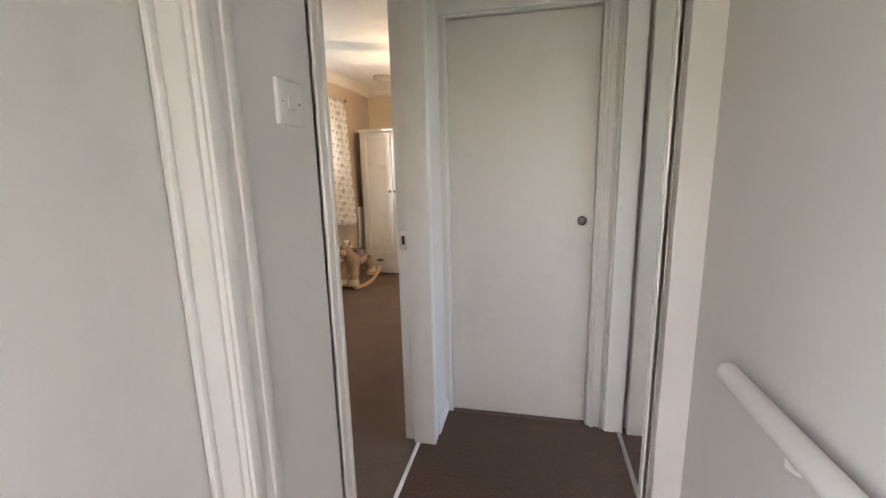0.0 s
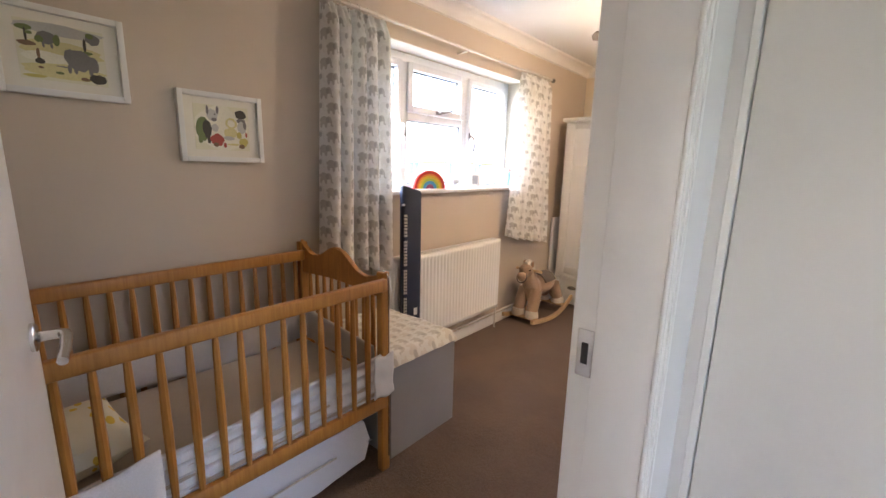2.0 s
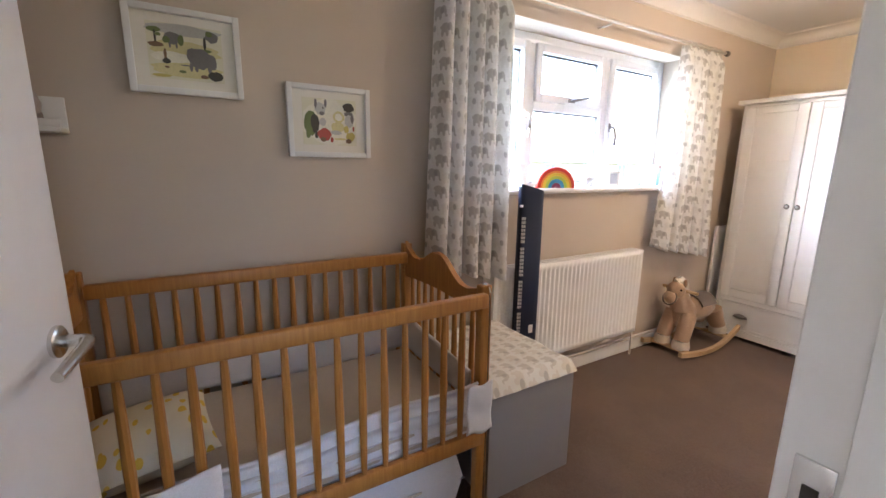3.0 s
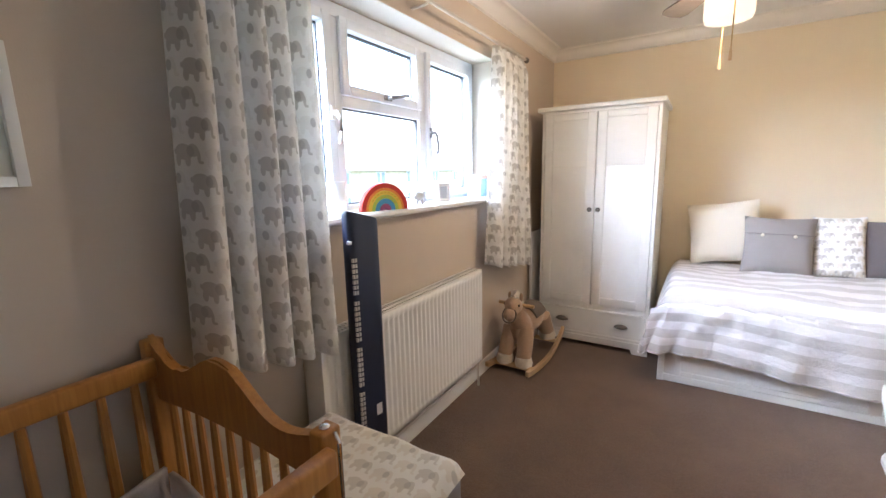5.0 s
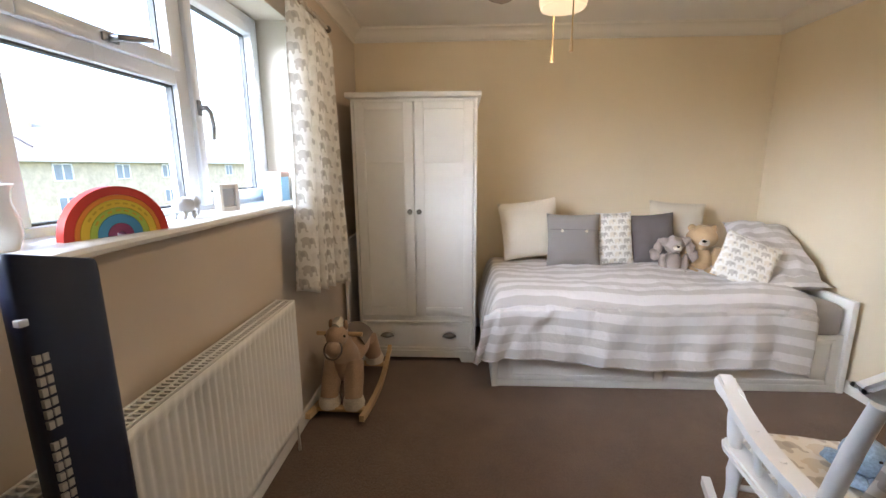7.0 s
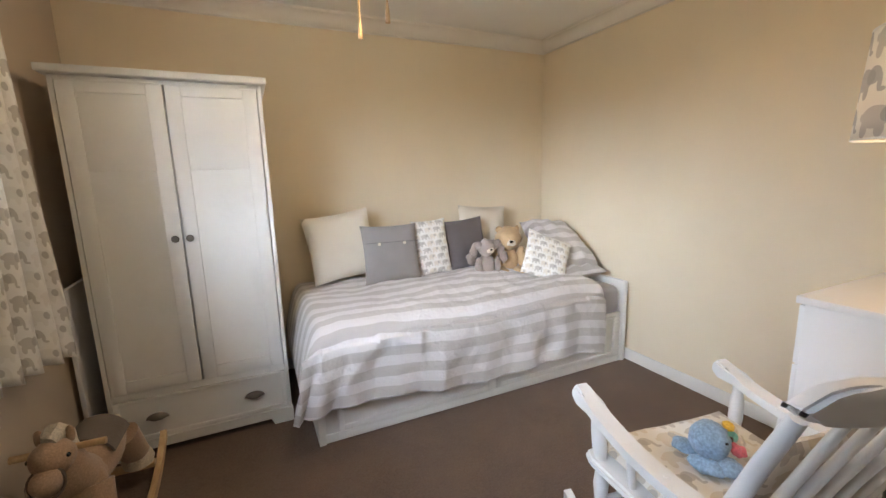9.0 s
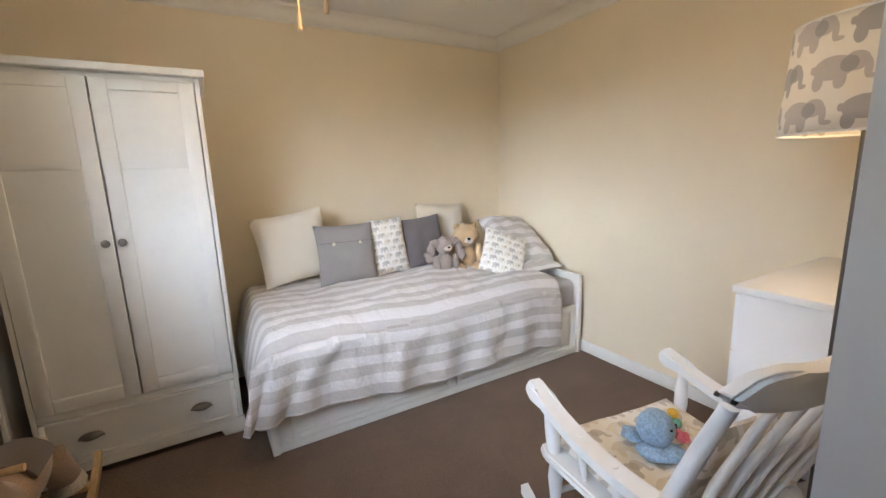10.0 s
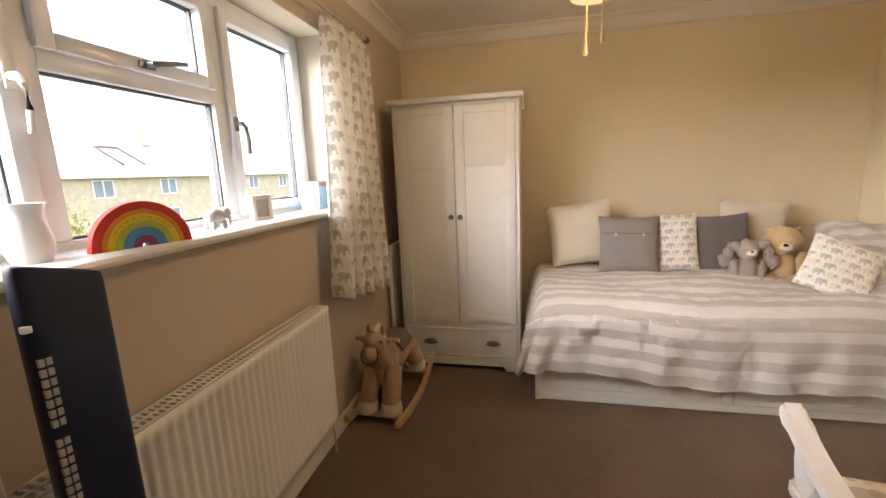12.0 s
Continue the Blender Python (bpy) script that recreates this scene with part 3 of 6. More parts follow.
for y in (13.0, 26.9, 40.0, 53.0):
    st = part("chimney", solid(-26.6, -25.4, y, y + 1.0, 2.6, 4.9, bevel=0.03), BRICK, roof, "brick chimney stack")
    part("chimney_pot", tube(bmesh.new(), [(-26, y + 0.5, 4.9), (-26, y + 0.5, 5.3)], [0.16, 0.13], 12), ROOF, roof)
WIN_DARK = plain("far_window_glass", (0.26, 0.31, 0.36), 0.1)
for k in range(13):
    y = -4.0 + k * 4.9
    for z in (-0.35, -2.5):
        bm = bmesh.new()
        for p, q, lo, hi in ((y, y + 0.08, z, z + 1.15), (y + 1.32, y + 1.4, z, z + 1.15), (y + 0.08, y + 1.32, z, z + 0.08), (y + 0.08, y + 1.32, z + 1.07, z + 1.15), (y + 0.66, y + 0.74, z + 0.08, z + 1.07)):
            box(bm, -22.02, -21.93, p, q, lo, hi)
        w = part("window", bm, UPVC, house, "white framed window")
        part("pane", solid(-22.0, -21.985, y + 0.08, y + 1.32, z + 0.08, z + 1.07, bevel=0), WIN_DARK, w)
panel = bmesh.new()
slope = Matrix.Translation((-23.9, 24.3, 2.40)) @ Matrix.Rotation(radians(30.5), 4, "Y")
for dims in ((-1.3, 1.3, -0.9, -0.78, 0.05, 0.16), (-1.3, 1.3, 0.78, 0.9, 0.05, 0.16), (-1.3, -1.18, -0.78, 0.78, 0.05, 0.16)):
    box(panel, *dims, turn=slope)
part("roof_rail", panel, DARK_METAL, roof, "dark metal frame lying on the tiles")

house.location = (-27.5, 22.5, -2.0)

LEAF = plain("spring_leaves", (0.16, 0.17, 0.05), 0.7, vary=0.3, grain=3)
BARK = plain("bark", (0.10, 0.075, 0.05), 0.9, vary=0.2)


def tree(place, height, spread, leaves, seed):
    rnd = random.Random(seed)
    t = thing("garden_tree", place, "small loose-leaved garden tree below the window", "tree")
    x, y, z = place
    tb = tube(bmesh.new(), [(x, y, z), (x + 0.05, y, z + height * 0.3), (x - 0.05, y + 0.1, z + height * 0.55)], [0.11, 0.08, 0.05], 8)
    tips = []
    for k in range(14):
        a, e = rnd.uniform(0, math.tau), rnd.uniform(0.2, 1.2)
        base = Vector((x, y + 0.05, z + height * rnd.uniform(0.28, 0.55)))
        tip = base + Vector((math.cos(a) * math.cos(e), math.sin(a) * math.cos(e), math.sin(e))) * spread * rnd.uniform(0.6, 1.0)
        tips.append((base, tip))
        tube(tb, [base, (base + tip) / 2 + Vector((0, 0, 0.1)), tip], [0.035, 0.02, 0.008], 6)
    part("trunk", tb, BARK, t)
    verts, faces = [], []
    for k in range(leaves):
        base, tip = rnd.choice(tips)
        c = base.lerp(tip, rnd.uniform(0.45, 1.08)) + Vector((rnd.gauss(0, 0.16), rnd.gauss(0, 0.16), rnd.gauss(0, 0.14)))
        q = Euler((rnd.uniform(0, 6), rnd.uniform(0, 6), rnd.uniform(0, 6))).to_matrix()
        s = rnd.uniform(0.035, 0.07)
        i = len(verts)
        verts += [c + q @ Vector(v) * s for v in ((-1, 0, 0), (0, -0.5, 0.15), (1, 0, 0), (0, 0.5, 0.15))]
        faces.append((i, i + 1, i + 2, i + 3))
    me = bpy.data.meshes.new("crown")
    me.from_pydata(verts, [], faces)
    me.materials.append(LEAF)
    ob = new("crown", me)
    ob.parent = t
    ob.matrix_parent_inverse = t.matrix_basis.inverted()


tree((-10.2, 9.6, -2.9), 3.6, 1.6, 2600, 3)
tree((-14.5, 10.8, -2.9), 4.4, 1.9, 2600, 8)

# ---- soft things ----


def cushion_bm(w, h, deep, n=14, puff=0.5, crease=0.0, seed=0):
    """A stuffed square: w by h, deep in the middle, pinched at the rim; lies in the xz plane, faces -y."""
    bm = bmesh.new()
    layer = bm.loops.layers.uv.new("UVMap")
    for side in (-1, 1):
        rows = []
        for j in range(n + 1):
            row = []
            for i in range(n + 1):
                u, v = 2 * i / n - 1, 2 * j / n - 1
                k = max(0.0, (1 - abs(u) ** 2.6) * (1 - abs(v) ** 2.6)) ** puff
                pull = 1 - 0.06 * (1 - abs(u) ** 2) * abs(v) ** 4
                pull2 = 1 - 0.06 * (1 - abs(v) ** 2) * abs(u) ** 4
                wr = crease * noise.noise(Vector((u * 3 + seed, v * 3, side)))
                row.append(bm.verts.new((u * w / 2 * pull2, side * (deep / 2 * k + wr * k), v * h / 2 * pull)))
            rows.append(row)
        for j in range(n):
            for i in range(n):
                f = bm.faces.new((rows[j][i], rows[j][i + 1], rows[j + 1][i + 1], rows[j + 1][i]))
                for loop in f.loops:
                    loop[layer].uv = (loop.vert.co.x + side * 5, loop.vert.co.z)
    bmesh.ops.remove_doubles(bm, verts=bm.verts, dist=0.0004)
    return bm


def cushion(name, place, size, turn, material, label, category="cushion", group="", crease=0.012, trim=None, puff=0.5):
    ob = thing(name, place, label, category, group)
    bm = cushion_bm(*size, crease=crease, seed=place[0] * 7, puff=puff)
    m = Matrix.Translation(place) @ Euler([radians(a) for a in turn]).to_matrix().to_4x4()
    bmesh.ops.transform(bm, matrix=m, verts=bm.verts)
    part("cover", bm, material, ob)
    if trim:
        trim(ob, m, size)
    return ob


def fabric(name, colour, weave=500, vary=0.08, bump=0.5):
    n = Nodes(name)
    co = n.coords()
    a, b = n.noise(co, weave, 3), n.noise(co, 9, 4)
    c = n.mix(n.ramp(a, 0.3, 0.7), shade(colour, 1 - 2.5 * vary), shade(colour, 1 + vary))
    c = n.mix(n.math("MULTIPLY", n.ramp(b, 0.4, 0.7), 0.5), c, shade(colour, 1 - vary))
    n.bump(n.math("ADD", a, b), bump, 0.0015)
    return n.finish(c, 0.9, Sheen_Weight=0.2)


CREAM_CLOTH = fabric("cream_cotton", (0.73, 0.66, 0.54))
GREY_CLOTH = fabric("grey_linen", (0.30, 0.275, 0.265))
DARK_CLOTH = fabric("charcoal_linen", (0.155, 0.135, 0.135))
WHITE_CLOTH = fabric("white_cotton", (0.80, 0.79, 0.80), 300, 0.04)
GREY_SHEET = fabric("grey_bed_sheet", (0.42, 0.40, 0.40), 300, 0.05)
BEIGE_CLOTH = fabric("beige_mattress_cover", (0.56, 0.47, 0.38), 300, 0.05)
GREY_BUMPER = fabric("grey_quilted_bumper", (0.58, 0.53, 0.50), 300, 0.05)
PLUSH = fabric("tan_plush", (0.46, 0.31, 0.20), 170, 0.10, 0.7)
PLUSH_GOLD = fabric("golden_tan_plush", (0.58, 0.40, 0.22), 170, 0.10, 0.7)
PLUSH_GREY = fabric("grey_brown_plush", (0.38, 0.32, 0.285), 170, 0.09, 0.7)
PLUSH_CREAM = fabric("cream_plush", (0.74, 0.66, 0.53), 140, 0.12, 1.0)
SADDLE = fabric("brown_saddle_cloth", (0.16, 0.125, 0.10), 200, 0.1)
BEECH = wood("pale_beech", (0.66, 0.46, 0.25), (0.52, 0.33, 0.16), (1, 0.08, 1))
BLACK = plain("black_bead", (0.02, 0.02, 0.02), 0.2)
NAVY = plain("navy_black_gloss_plastic", (0.008, 0.014, 0.040), 0.36, vary=0.1, bump=0.02)
GREY_BOX = plain("grey_laminate", (0.33, 0.325, 0.335), 0.5, vary=0.04, bump=0.04)
PEWTER = plain("pewter_metal", (0.20, 0.18, 0.16), 0.3, 0.95)

# ---- wardrobe ----


def framed_door(name, x0, x1, z0, z1, y, parent, mid=None, stile=0.062):
    """A shaker front: a recessed board with stiles and rails proud of it."""
    front = part(name, solid(x0 + 0.004, x1 - 0.004, y + 0.009, y + 0.021, z0 + 0.004, z1 - 0.004, bevel=0), WHITE_WOOD, parent)
    for p, q in ((x0, x0 + stile), (x1 - stile, x1)):
        part("stile", solid(p, q, y, y + 0.022, z0, z1, bevel=0.003), WHITE_WOOD, front)
    for lo, hi in ((z0, z0 + stile), (z1 - stile * 0.75, z1)):
        part("rail", solid(x0 + stile, x1 - stile, y, y + 0.022, lo, hi, bevel=0.003), WHITE_WOOD, front)
    if mid:
        part("upper_panel", solid(x0 + stile, x1 - stile, y + 0.004, y + 0.020, mid, z1 - stile * 0.75, bevel=0.003), WHITE_WOOD, front)
    return front


def knob_at(parent, place, material, label, r=0.017):
    bm = lathe(bmesh.new(), [(0.0, 0.0), (r * 0.55, 0.0), (r * 0.4, 0.010), (r * 0.9, 0.018), (r, 0.024), (r * 0.75, 0.031), (0.0, 0.033)])
    bmesh.ops.transform(bm, matrix=Matrix.Translation(place) @ Matrix.Rotation(radians(90), 4, "X"), verts=bm.verts)
    part("knob", bm, material, parent, label)


def cup_handle(parent, x, y, z):
    """A half-round cup pull, open below."""
    bm = bmesh.new()
    rows = []
    for j in range(7):
        a = j / 6 * math.pi / 2
        rows.append([bm.verts.new((x + 0.048 * math.cos(k / 14 * math.pi) * (0.55 + 0.45 * math.cos(a) if j else 1.0), y - 0.024 * math.sin(a) * math.sin(k / 14 * math.pi) ** 0.6, z + 0.030 * math.sin(k / 14 * math.pi) * math.cos(a) - 0.012)) for k in range(15)])
    for lo, hi in zip(rows, rows[1:]):
        for k in range(14):
            bm.faces.new((lo[k], lo[k + 1], hi[k + 1], hi[k]))
    ob = part("cup_handle", bm, PEWTER, parent, "aged metal cup pull")
    thicken(ob, 0.003)


def wardrobe():
    w = thing("wardrobe", (-1.45, 5.14, 0), "white painted two-door wardrobe with a drawer below", "wardrobe")
    y = 4.885
    for nm, dims in (("side_panel", (-1.86, -1.84, y + 0.004, 5.42, 0.0, 1.775)), ("side_panel", (-1.075, -1.055, y + 0.004, 5.42, 0.0, 1.775)), ("back_panel", (-1.84, -1.075, 5.40, 5.42, 0.06, 1.775)), ("top_panel", (-1.84, -1.075, y + 0.006, 5.40, 1.755, 1.775)), ("shelf", (-1.84, -1.075, y + 0.006, 5.40, 0.300, 0.335)), ("bottom_panel", (-1.84, -1.075, y + 0.03, 5.40, 0.06, 0.08))):
        part(nm, solid(*dims, bevel=0.002, segments=1), WHITE_WOOD, w)
    part("cornice", solid(-1.885, -1.032, y - 0.04, 5.43, 1.776, 1.806, bevel=0.004), WHITE_WOOD, w)
    left = framed_door("door", -1.836, -1.4635, 0.338, 1.753, y - 0.004, w, 1.378)
    right = framed_door("door", -1.4565, -1.079, 0.338, 1.753, y - 0.004, w, 1.378)
    knob_at(left, (-1.490, y - 0.004, 1.062), PEWTER, "pewter knob")
    knob_at(right, (-1.430, y - 0.004, 1.062), PEWTER, "pewter knob")
    drawer = framed_door("drawer", -1.838, -1.077, 0.085, 0.298, y - 0.004, w, None, 0.022)
    cup_handle(drawer, -1.67, y - 0.004, 0.198)
    cup_handle(drawer, -1.235, y - 0.004, 0.198)
    plinth = [(-1.865, 0.0), (-1.765, 0.0), (-1.75, 0.035), (-1.165, 0.035), (-1.15, 0.0), (-1.05, 0.0), (-1.05, 0.083), (-1.865, 0.083)]
    part("plinth", prism(bmesh.new(), plinth, "y", y - 0.008, y + 0.014), WHITE_WOOD, w)


wardrobe()
board = thing("folded_board", (-1.93, 5.0, 0), "pale folded board slid in beside the wardrobe", "board")
part("panel", solid(-1.965, -1.945, 4.93, 5.40, 0, 0.86, bevel=0.004), WHITE_CLOTH, board)

# ---- bed ----


def bed():
    b = thing("daybed", (0.09, 5.03, 0), "white wooden single bed with drawers in the base", "bed")
    y = 4.565
    part("front_rail", solid(-0.945, 1.105, y + 0.012, y + 0.03, 0.03, 0.36, bevel=0.003), WHITE_WOOD, b)
    part("plinth", solid(-0.945, 1.105, y + 0.004, y + 0.028, 0.0, 0.045, bevel=0.002), WHITE_WOOD, b)
    framed_door("drawer", -0.86, 0.055, 0.05, 0.335, y - 0.002, b, None, 0.03)
    framed_door("drawer", 0.085, 1.06, 0.05, 0.335, y - 0.002, b, None, 0.03)
    part("end_board", solid(1.105, 1.14, y - 0.008, 5.54, 0.0, 0.575, bevel=0.004), WHITE_WOOD, b)
    part("end_board", solid(-0.96, -0.925, y - 0.008, 5.54, 0.0, 0.46, bevel=0.004), WHITE_WOOD, b)
    part("slatted_base", solid(-0.925, 1.105, y + 0.04, 5.53, 0.30, 0.335, bevel=0.002), WHITE_WOOD, b)
    m = thing("mattress", (0.09, 5.05, 0.335), "single mattress under a fitted grey sheet", "mattress")
    part("cover", solid(-0.92, 1.10, y + 0.012, 5.535, 0.337, 0.545, bevel=0.05, segments=4), GREY_SHEET, m)


bed()


def duvet():
    """A quilt over the mattress that hangs in front and past the foot end."""
    d = thing("duvet", (0.0, 5.0, 0.6), "grey and white striped duvet hanging over the bed's front", "duvet")
    x0, x1, back, front = -1.045, 0.875, 5.50, 4.545
    top = 0.60
    flat = back - front - 0.06
    r = 0.075

    def place(a, b):
        x = x0 + (x1 - x0) * a
        drop = 0.315 + 0.06 * a - 0.02 * math.sin(a * 9)
        total = flat + r * math.pi / 2 + drop
        s = b * total
        puff = 0.008 * noise.noise(Vector((x * 13, s * 16, 2))) + 0.045 * noise.noise(Vector((x * 2.1, s * 2.6, 0))) + 0.02 * noise.noise(Vector((x * 6, s * 5, 4)))
        ridge = 1 - abs(noise.noise(Vector((x * 3.2 + 1.3 * s, s * 2.1 - 0.8 * x, 9))))
        ridge2 = 1 - abs(noise.noise(Vector((x * 6.5 - 2.0 * s, s * 3.0 + x, 12))))
        puff += 0.006 * ridge ** 9 * (0.2 + 0.8 * min(1.0, s / flat)) + 0.005 * ridge2 ** 10
        edge = min(1.0, 8 * a, 8 * (1 - a)) ** 0.5
        if s < flat:
            y, z = back - s, top + 0.035 * math.sin(min(1.0, s / flat) * math.pi) + puff * 0.7
        elif s < flat + r * math.pi / 2:
            w = (s - flat) / r
            y, z = back - flat - r * math.sin(w), top - r + r * math.cos(w) + puff * 0.5
        else:
            k = (s - flat - r * math.pi / 2) / drop
            fold = (0.012 + 0.12 * max(0.0, 0.16 - a)) * math.sin(x * (24 + 30 * max(0.0, 0.2 - a)) + 3 * k + 2.2 * noise.noise(Vector((x * 2, 0, 1)))) * k + 0.02 * noise.noise(Vector((x * 5, k * 2, 7))) + (0.003 * ridge ** 8 + 0.006 * ridge2 ** 8) * (1.0 + 3.0 * max(0.0, 0.35 - a))
            y, z = back - flat - r - 0.012 * k - max(-0.012, fold + 0.02), top - r - (s - flat - r * math.pi / 2)
            x -= 0.055 * k * max(0.0, 1 - a / 0.14)
        if a < 0.075:
            k = (0.075 - a) / 0.075
            z -= 0.30 * k * k * (1.0 if s < flat else max(0.0, 1 - (s - flat) / 0.14))
            x += 0.035 * k
        z -= 0.03 * (1 - edge)
        return (x, y, z)

    def uv(a, b):
        return ((x1 - x0) * a, b * (flat + r * math.pi / 2 + 0.40))

    ob = part("cover", sheet(190, 120, place, uv), DUVET, d)
    thicken(ob, 0.03)


duvet()


def button_flap(ob, m, size):
    w, h, deep = size
    flap = solid(-w * 0.46, w * 0.46, -deep / 2 - 0.006, -deep / 2 + 0.01, h * 0.17, h * 0.178, bevel=0.001, turn=m)
    part("flap_edge", flap, DARK_CLOTH, ob, "stitched flap seam")
    for x in (-0.24, 0.2):
        bt = ball(bmesh.new(), (w * x, -deep / 2 - 0.004, h * 0.15), (0.011, 0.006, 0.011), u=10, v=6)
        bmesh.ops.transform(bt, matrix=m, verts=bt.verts)
        part("button", bt, PLUSH_CREAM, ob, "pale shell button")


GRP = "cushions along the wall on the bed"
cushion("cushion", (-0.64, 5.30, 0.885), (0.44, 0.44, 0.13), (-14, -7, 0), CREAM_CLOTH, "plump cream cotton cushion leaning on the wall", group=GRP)
cushion("cushion", (-0.345, 5.17, 0.825), (0.385, 0.385, 0.12), (-16, 1, 0), GREY_CLOTH, "grey linen cushion with a buttoned flap", group=GRP, trim=button_flap)
cushion("cushion", (-0.035, 5.22, 0.83), (0.26, 0.39, 0.11), (-14, -2, 0), ELEPHANT_SMALL, "narrow white cushion printed with small elephants", group=GRP)
cushion("cushion", (0.24, 5.24, 0.825), (0.34, 0.37, 0.12), (-14, -4, 0), DARK_CLOTH, "dark charcoal square cushion leaning on the wall", group=GRP)
cushion("cushion", (0.47, 5.37, 0.875), (0.42, 0.42, 0.12), (-12, 4, 0), CREAM_CLOTH, "cream cushion tucked behind the soft toys", group=GRP)
cushion("cushion", (0.665, 4.84, 0.745), (0.335, 0.335, 0.09), (-30, 22, -20), ELEPHANT_SMALL, "white elephant print cushion tipped on its corner", group=GRP)
cushion("pillow", (0.935, 5.04, 0.62), (0.36, 0.70, 0.12), (-90, 0, 0), DUVET, "flat striped pillow under another", "pillow", "pillows", 0.02)
cushion("pillow", (0.95, 5.06, 0.775), (0.41, 0.62, 0.19), (-62, 4, -8), DUVET, "plump grey and white striped pillow propped up", "pillow", "pillows", 0.03, puff=0.36)


def plush(name, place, scale, turn, blobs, label, category):
    """A soft toy: rounded lumps grown into one mesh. blobs: centre, size, material."""
    groups = {}
    for c, s, mt in blobs:
        bm = groups.setdefault(mt, bmesh.new())
        ball(bm, Vector(c), s, u=18, v=12)
    m = Matrix.Translation(place) @ Matrix.Rotation(radians(turn), 4, "Z") @ Matrix.Scale(scale, 4)
    pieces = []
    for mt, bm in groups.items():
        for v in bm.verts:
            v.co += v.normal * 0.05 * noise.noise(v.co * 9)
        bmesh.ops.transform(bm, matrix=m, verts=bm.verts)
        pieces.append((bm, mt))
    return tagged(join(name, pieces), label, category)


plush("toy_bear", (0.505, 5.08, 0.60), 0.315, -16, [
    ((0, 0, 0.32), (0.26, 0.22, 0.32), PLUSH_GOLD), ((0, -0.03, 0.83), (0.30, 0.26, 0.27), PLUSH_GOLD), ((-0.20, 0, 1.03), (0.09, 0.06, 0.09), PLUSH_GOLD), ((0.20, 0, 1.03), (0.09, 0.06, 0.09), PLUSH_GOLD),
    ((-0.30, -0.08, 0.42), (0.11, 0.12, 0.24), PLUSH_GOLD), ((0.30, -0.08, 0.42), (0.11, 0.12, 0.24), PLUSH_GOLD), ((-0.18, -0.25, 0.10), (0.13, 0.24, 0.12), PLUSH_GOLD), ((0.18, -0.25, 0.10), (0.13, 0.24, 0.12), PLUSH_GOLD),
    ((0, -0.23, 0.77), (0.11, 0.08, 0.09), PLUSH_CREAM), ((0, -0.31, 0.80), (0.04, 0.03, 0.03), BLACK), ((-0.1, -0.24, 0.88), (0.025, 0.02, 0.025), BLACK), ((0.1, -0.24, 0.88), (0.025, 0.02, 0.025), BLACK)],
    "tan teddy bear sitting against the cushions", "soft toy")
plush("toy_rabbit", (0.30, 5.04, 0.60), 0.275, -4, [
    ((0, 0, 0.32), (0.24, 0.20, 0.32), PLUSH_GREY), ((0, -0.03, 0.80), (0.22, 0.21, 0.22), PLUSH_GREY), ((-0.25, -0.05, 0.88), (0.14, 0.07, 0.12), PLUSH_GREY), ((0.25, -0.05, 0.88), (0.14, 0.07, 0.12), PLUSH_GREY), ((-0.38, -0.07, 0.72), (0.11, 0.06, 0.17), PLUSH_GREY), ((0.38, -0.07, 0.72), (0.11, 0.06, 0.17), PLUSH_GREY), ((-0.45, -0.08, 0.54), (0.12, 0.06, 0.17), PLUSH_GREY), ((0.45, -0.08, 0.54), (0.12, 0.06, 0.17), PLUSH_GREY),
    ((-0.26, -0.1, 0.36), (0.09, 0.10, 0.22), PLUSH_GREY), ((0.26, -0.1, 0.36), (0.09, 0.10, 0.22), PLUSH_GREY), ((-0.17, -0.25, 0.10), (0.11, 0.22, 0.11), PLUSH_GREY), ((0.17, -0.25, 0.10), (0.11, 0.22, 0.11), PLUSH_GREY),
    ((0, -0.22, 0.76), (0.09, 0.06, 0.07), PLUSH_CREAM), ((0, -0.28, 0.79), (0.025, 0.02, 0.02), BLACK)],
    "grey-brown plush rabbit with long drooping ears", "soft toy")

# ---- cot ----


def bar_between(bm, a, b, r, sides=8):
    a, b = Vector(a), Vector(b)
    mid = (a + b) / 2
    return tube(bm, [a, a.lerp(b, 0.15), mid, a.lerp(b, 0.85), b], [r * 0.75, r * 0.92, r * 1.12, r * 0.92, r * 0.75], sides)


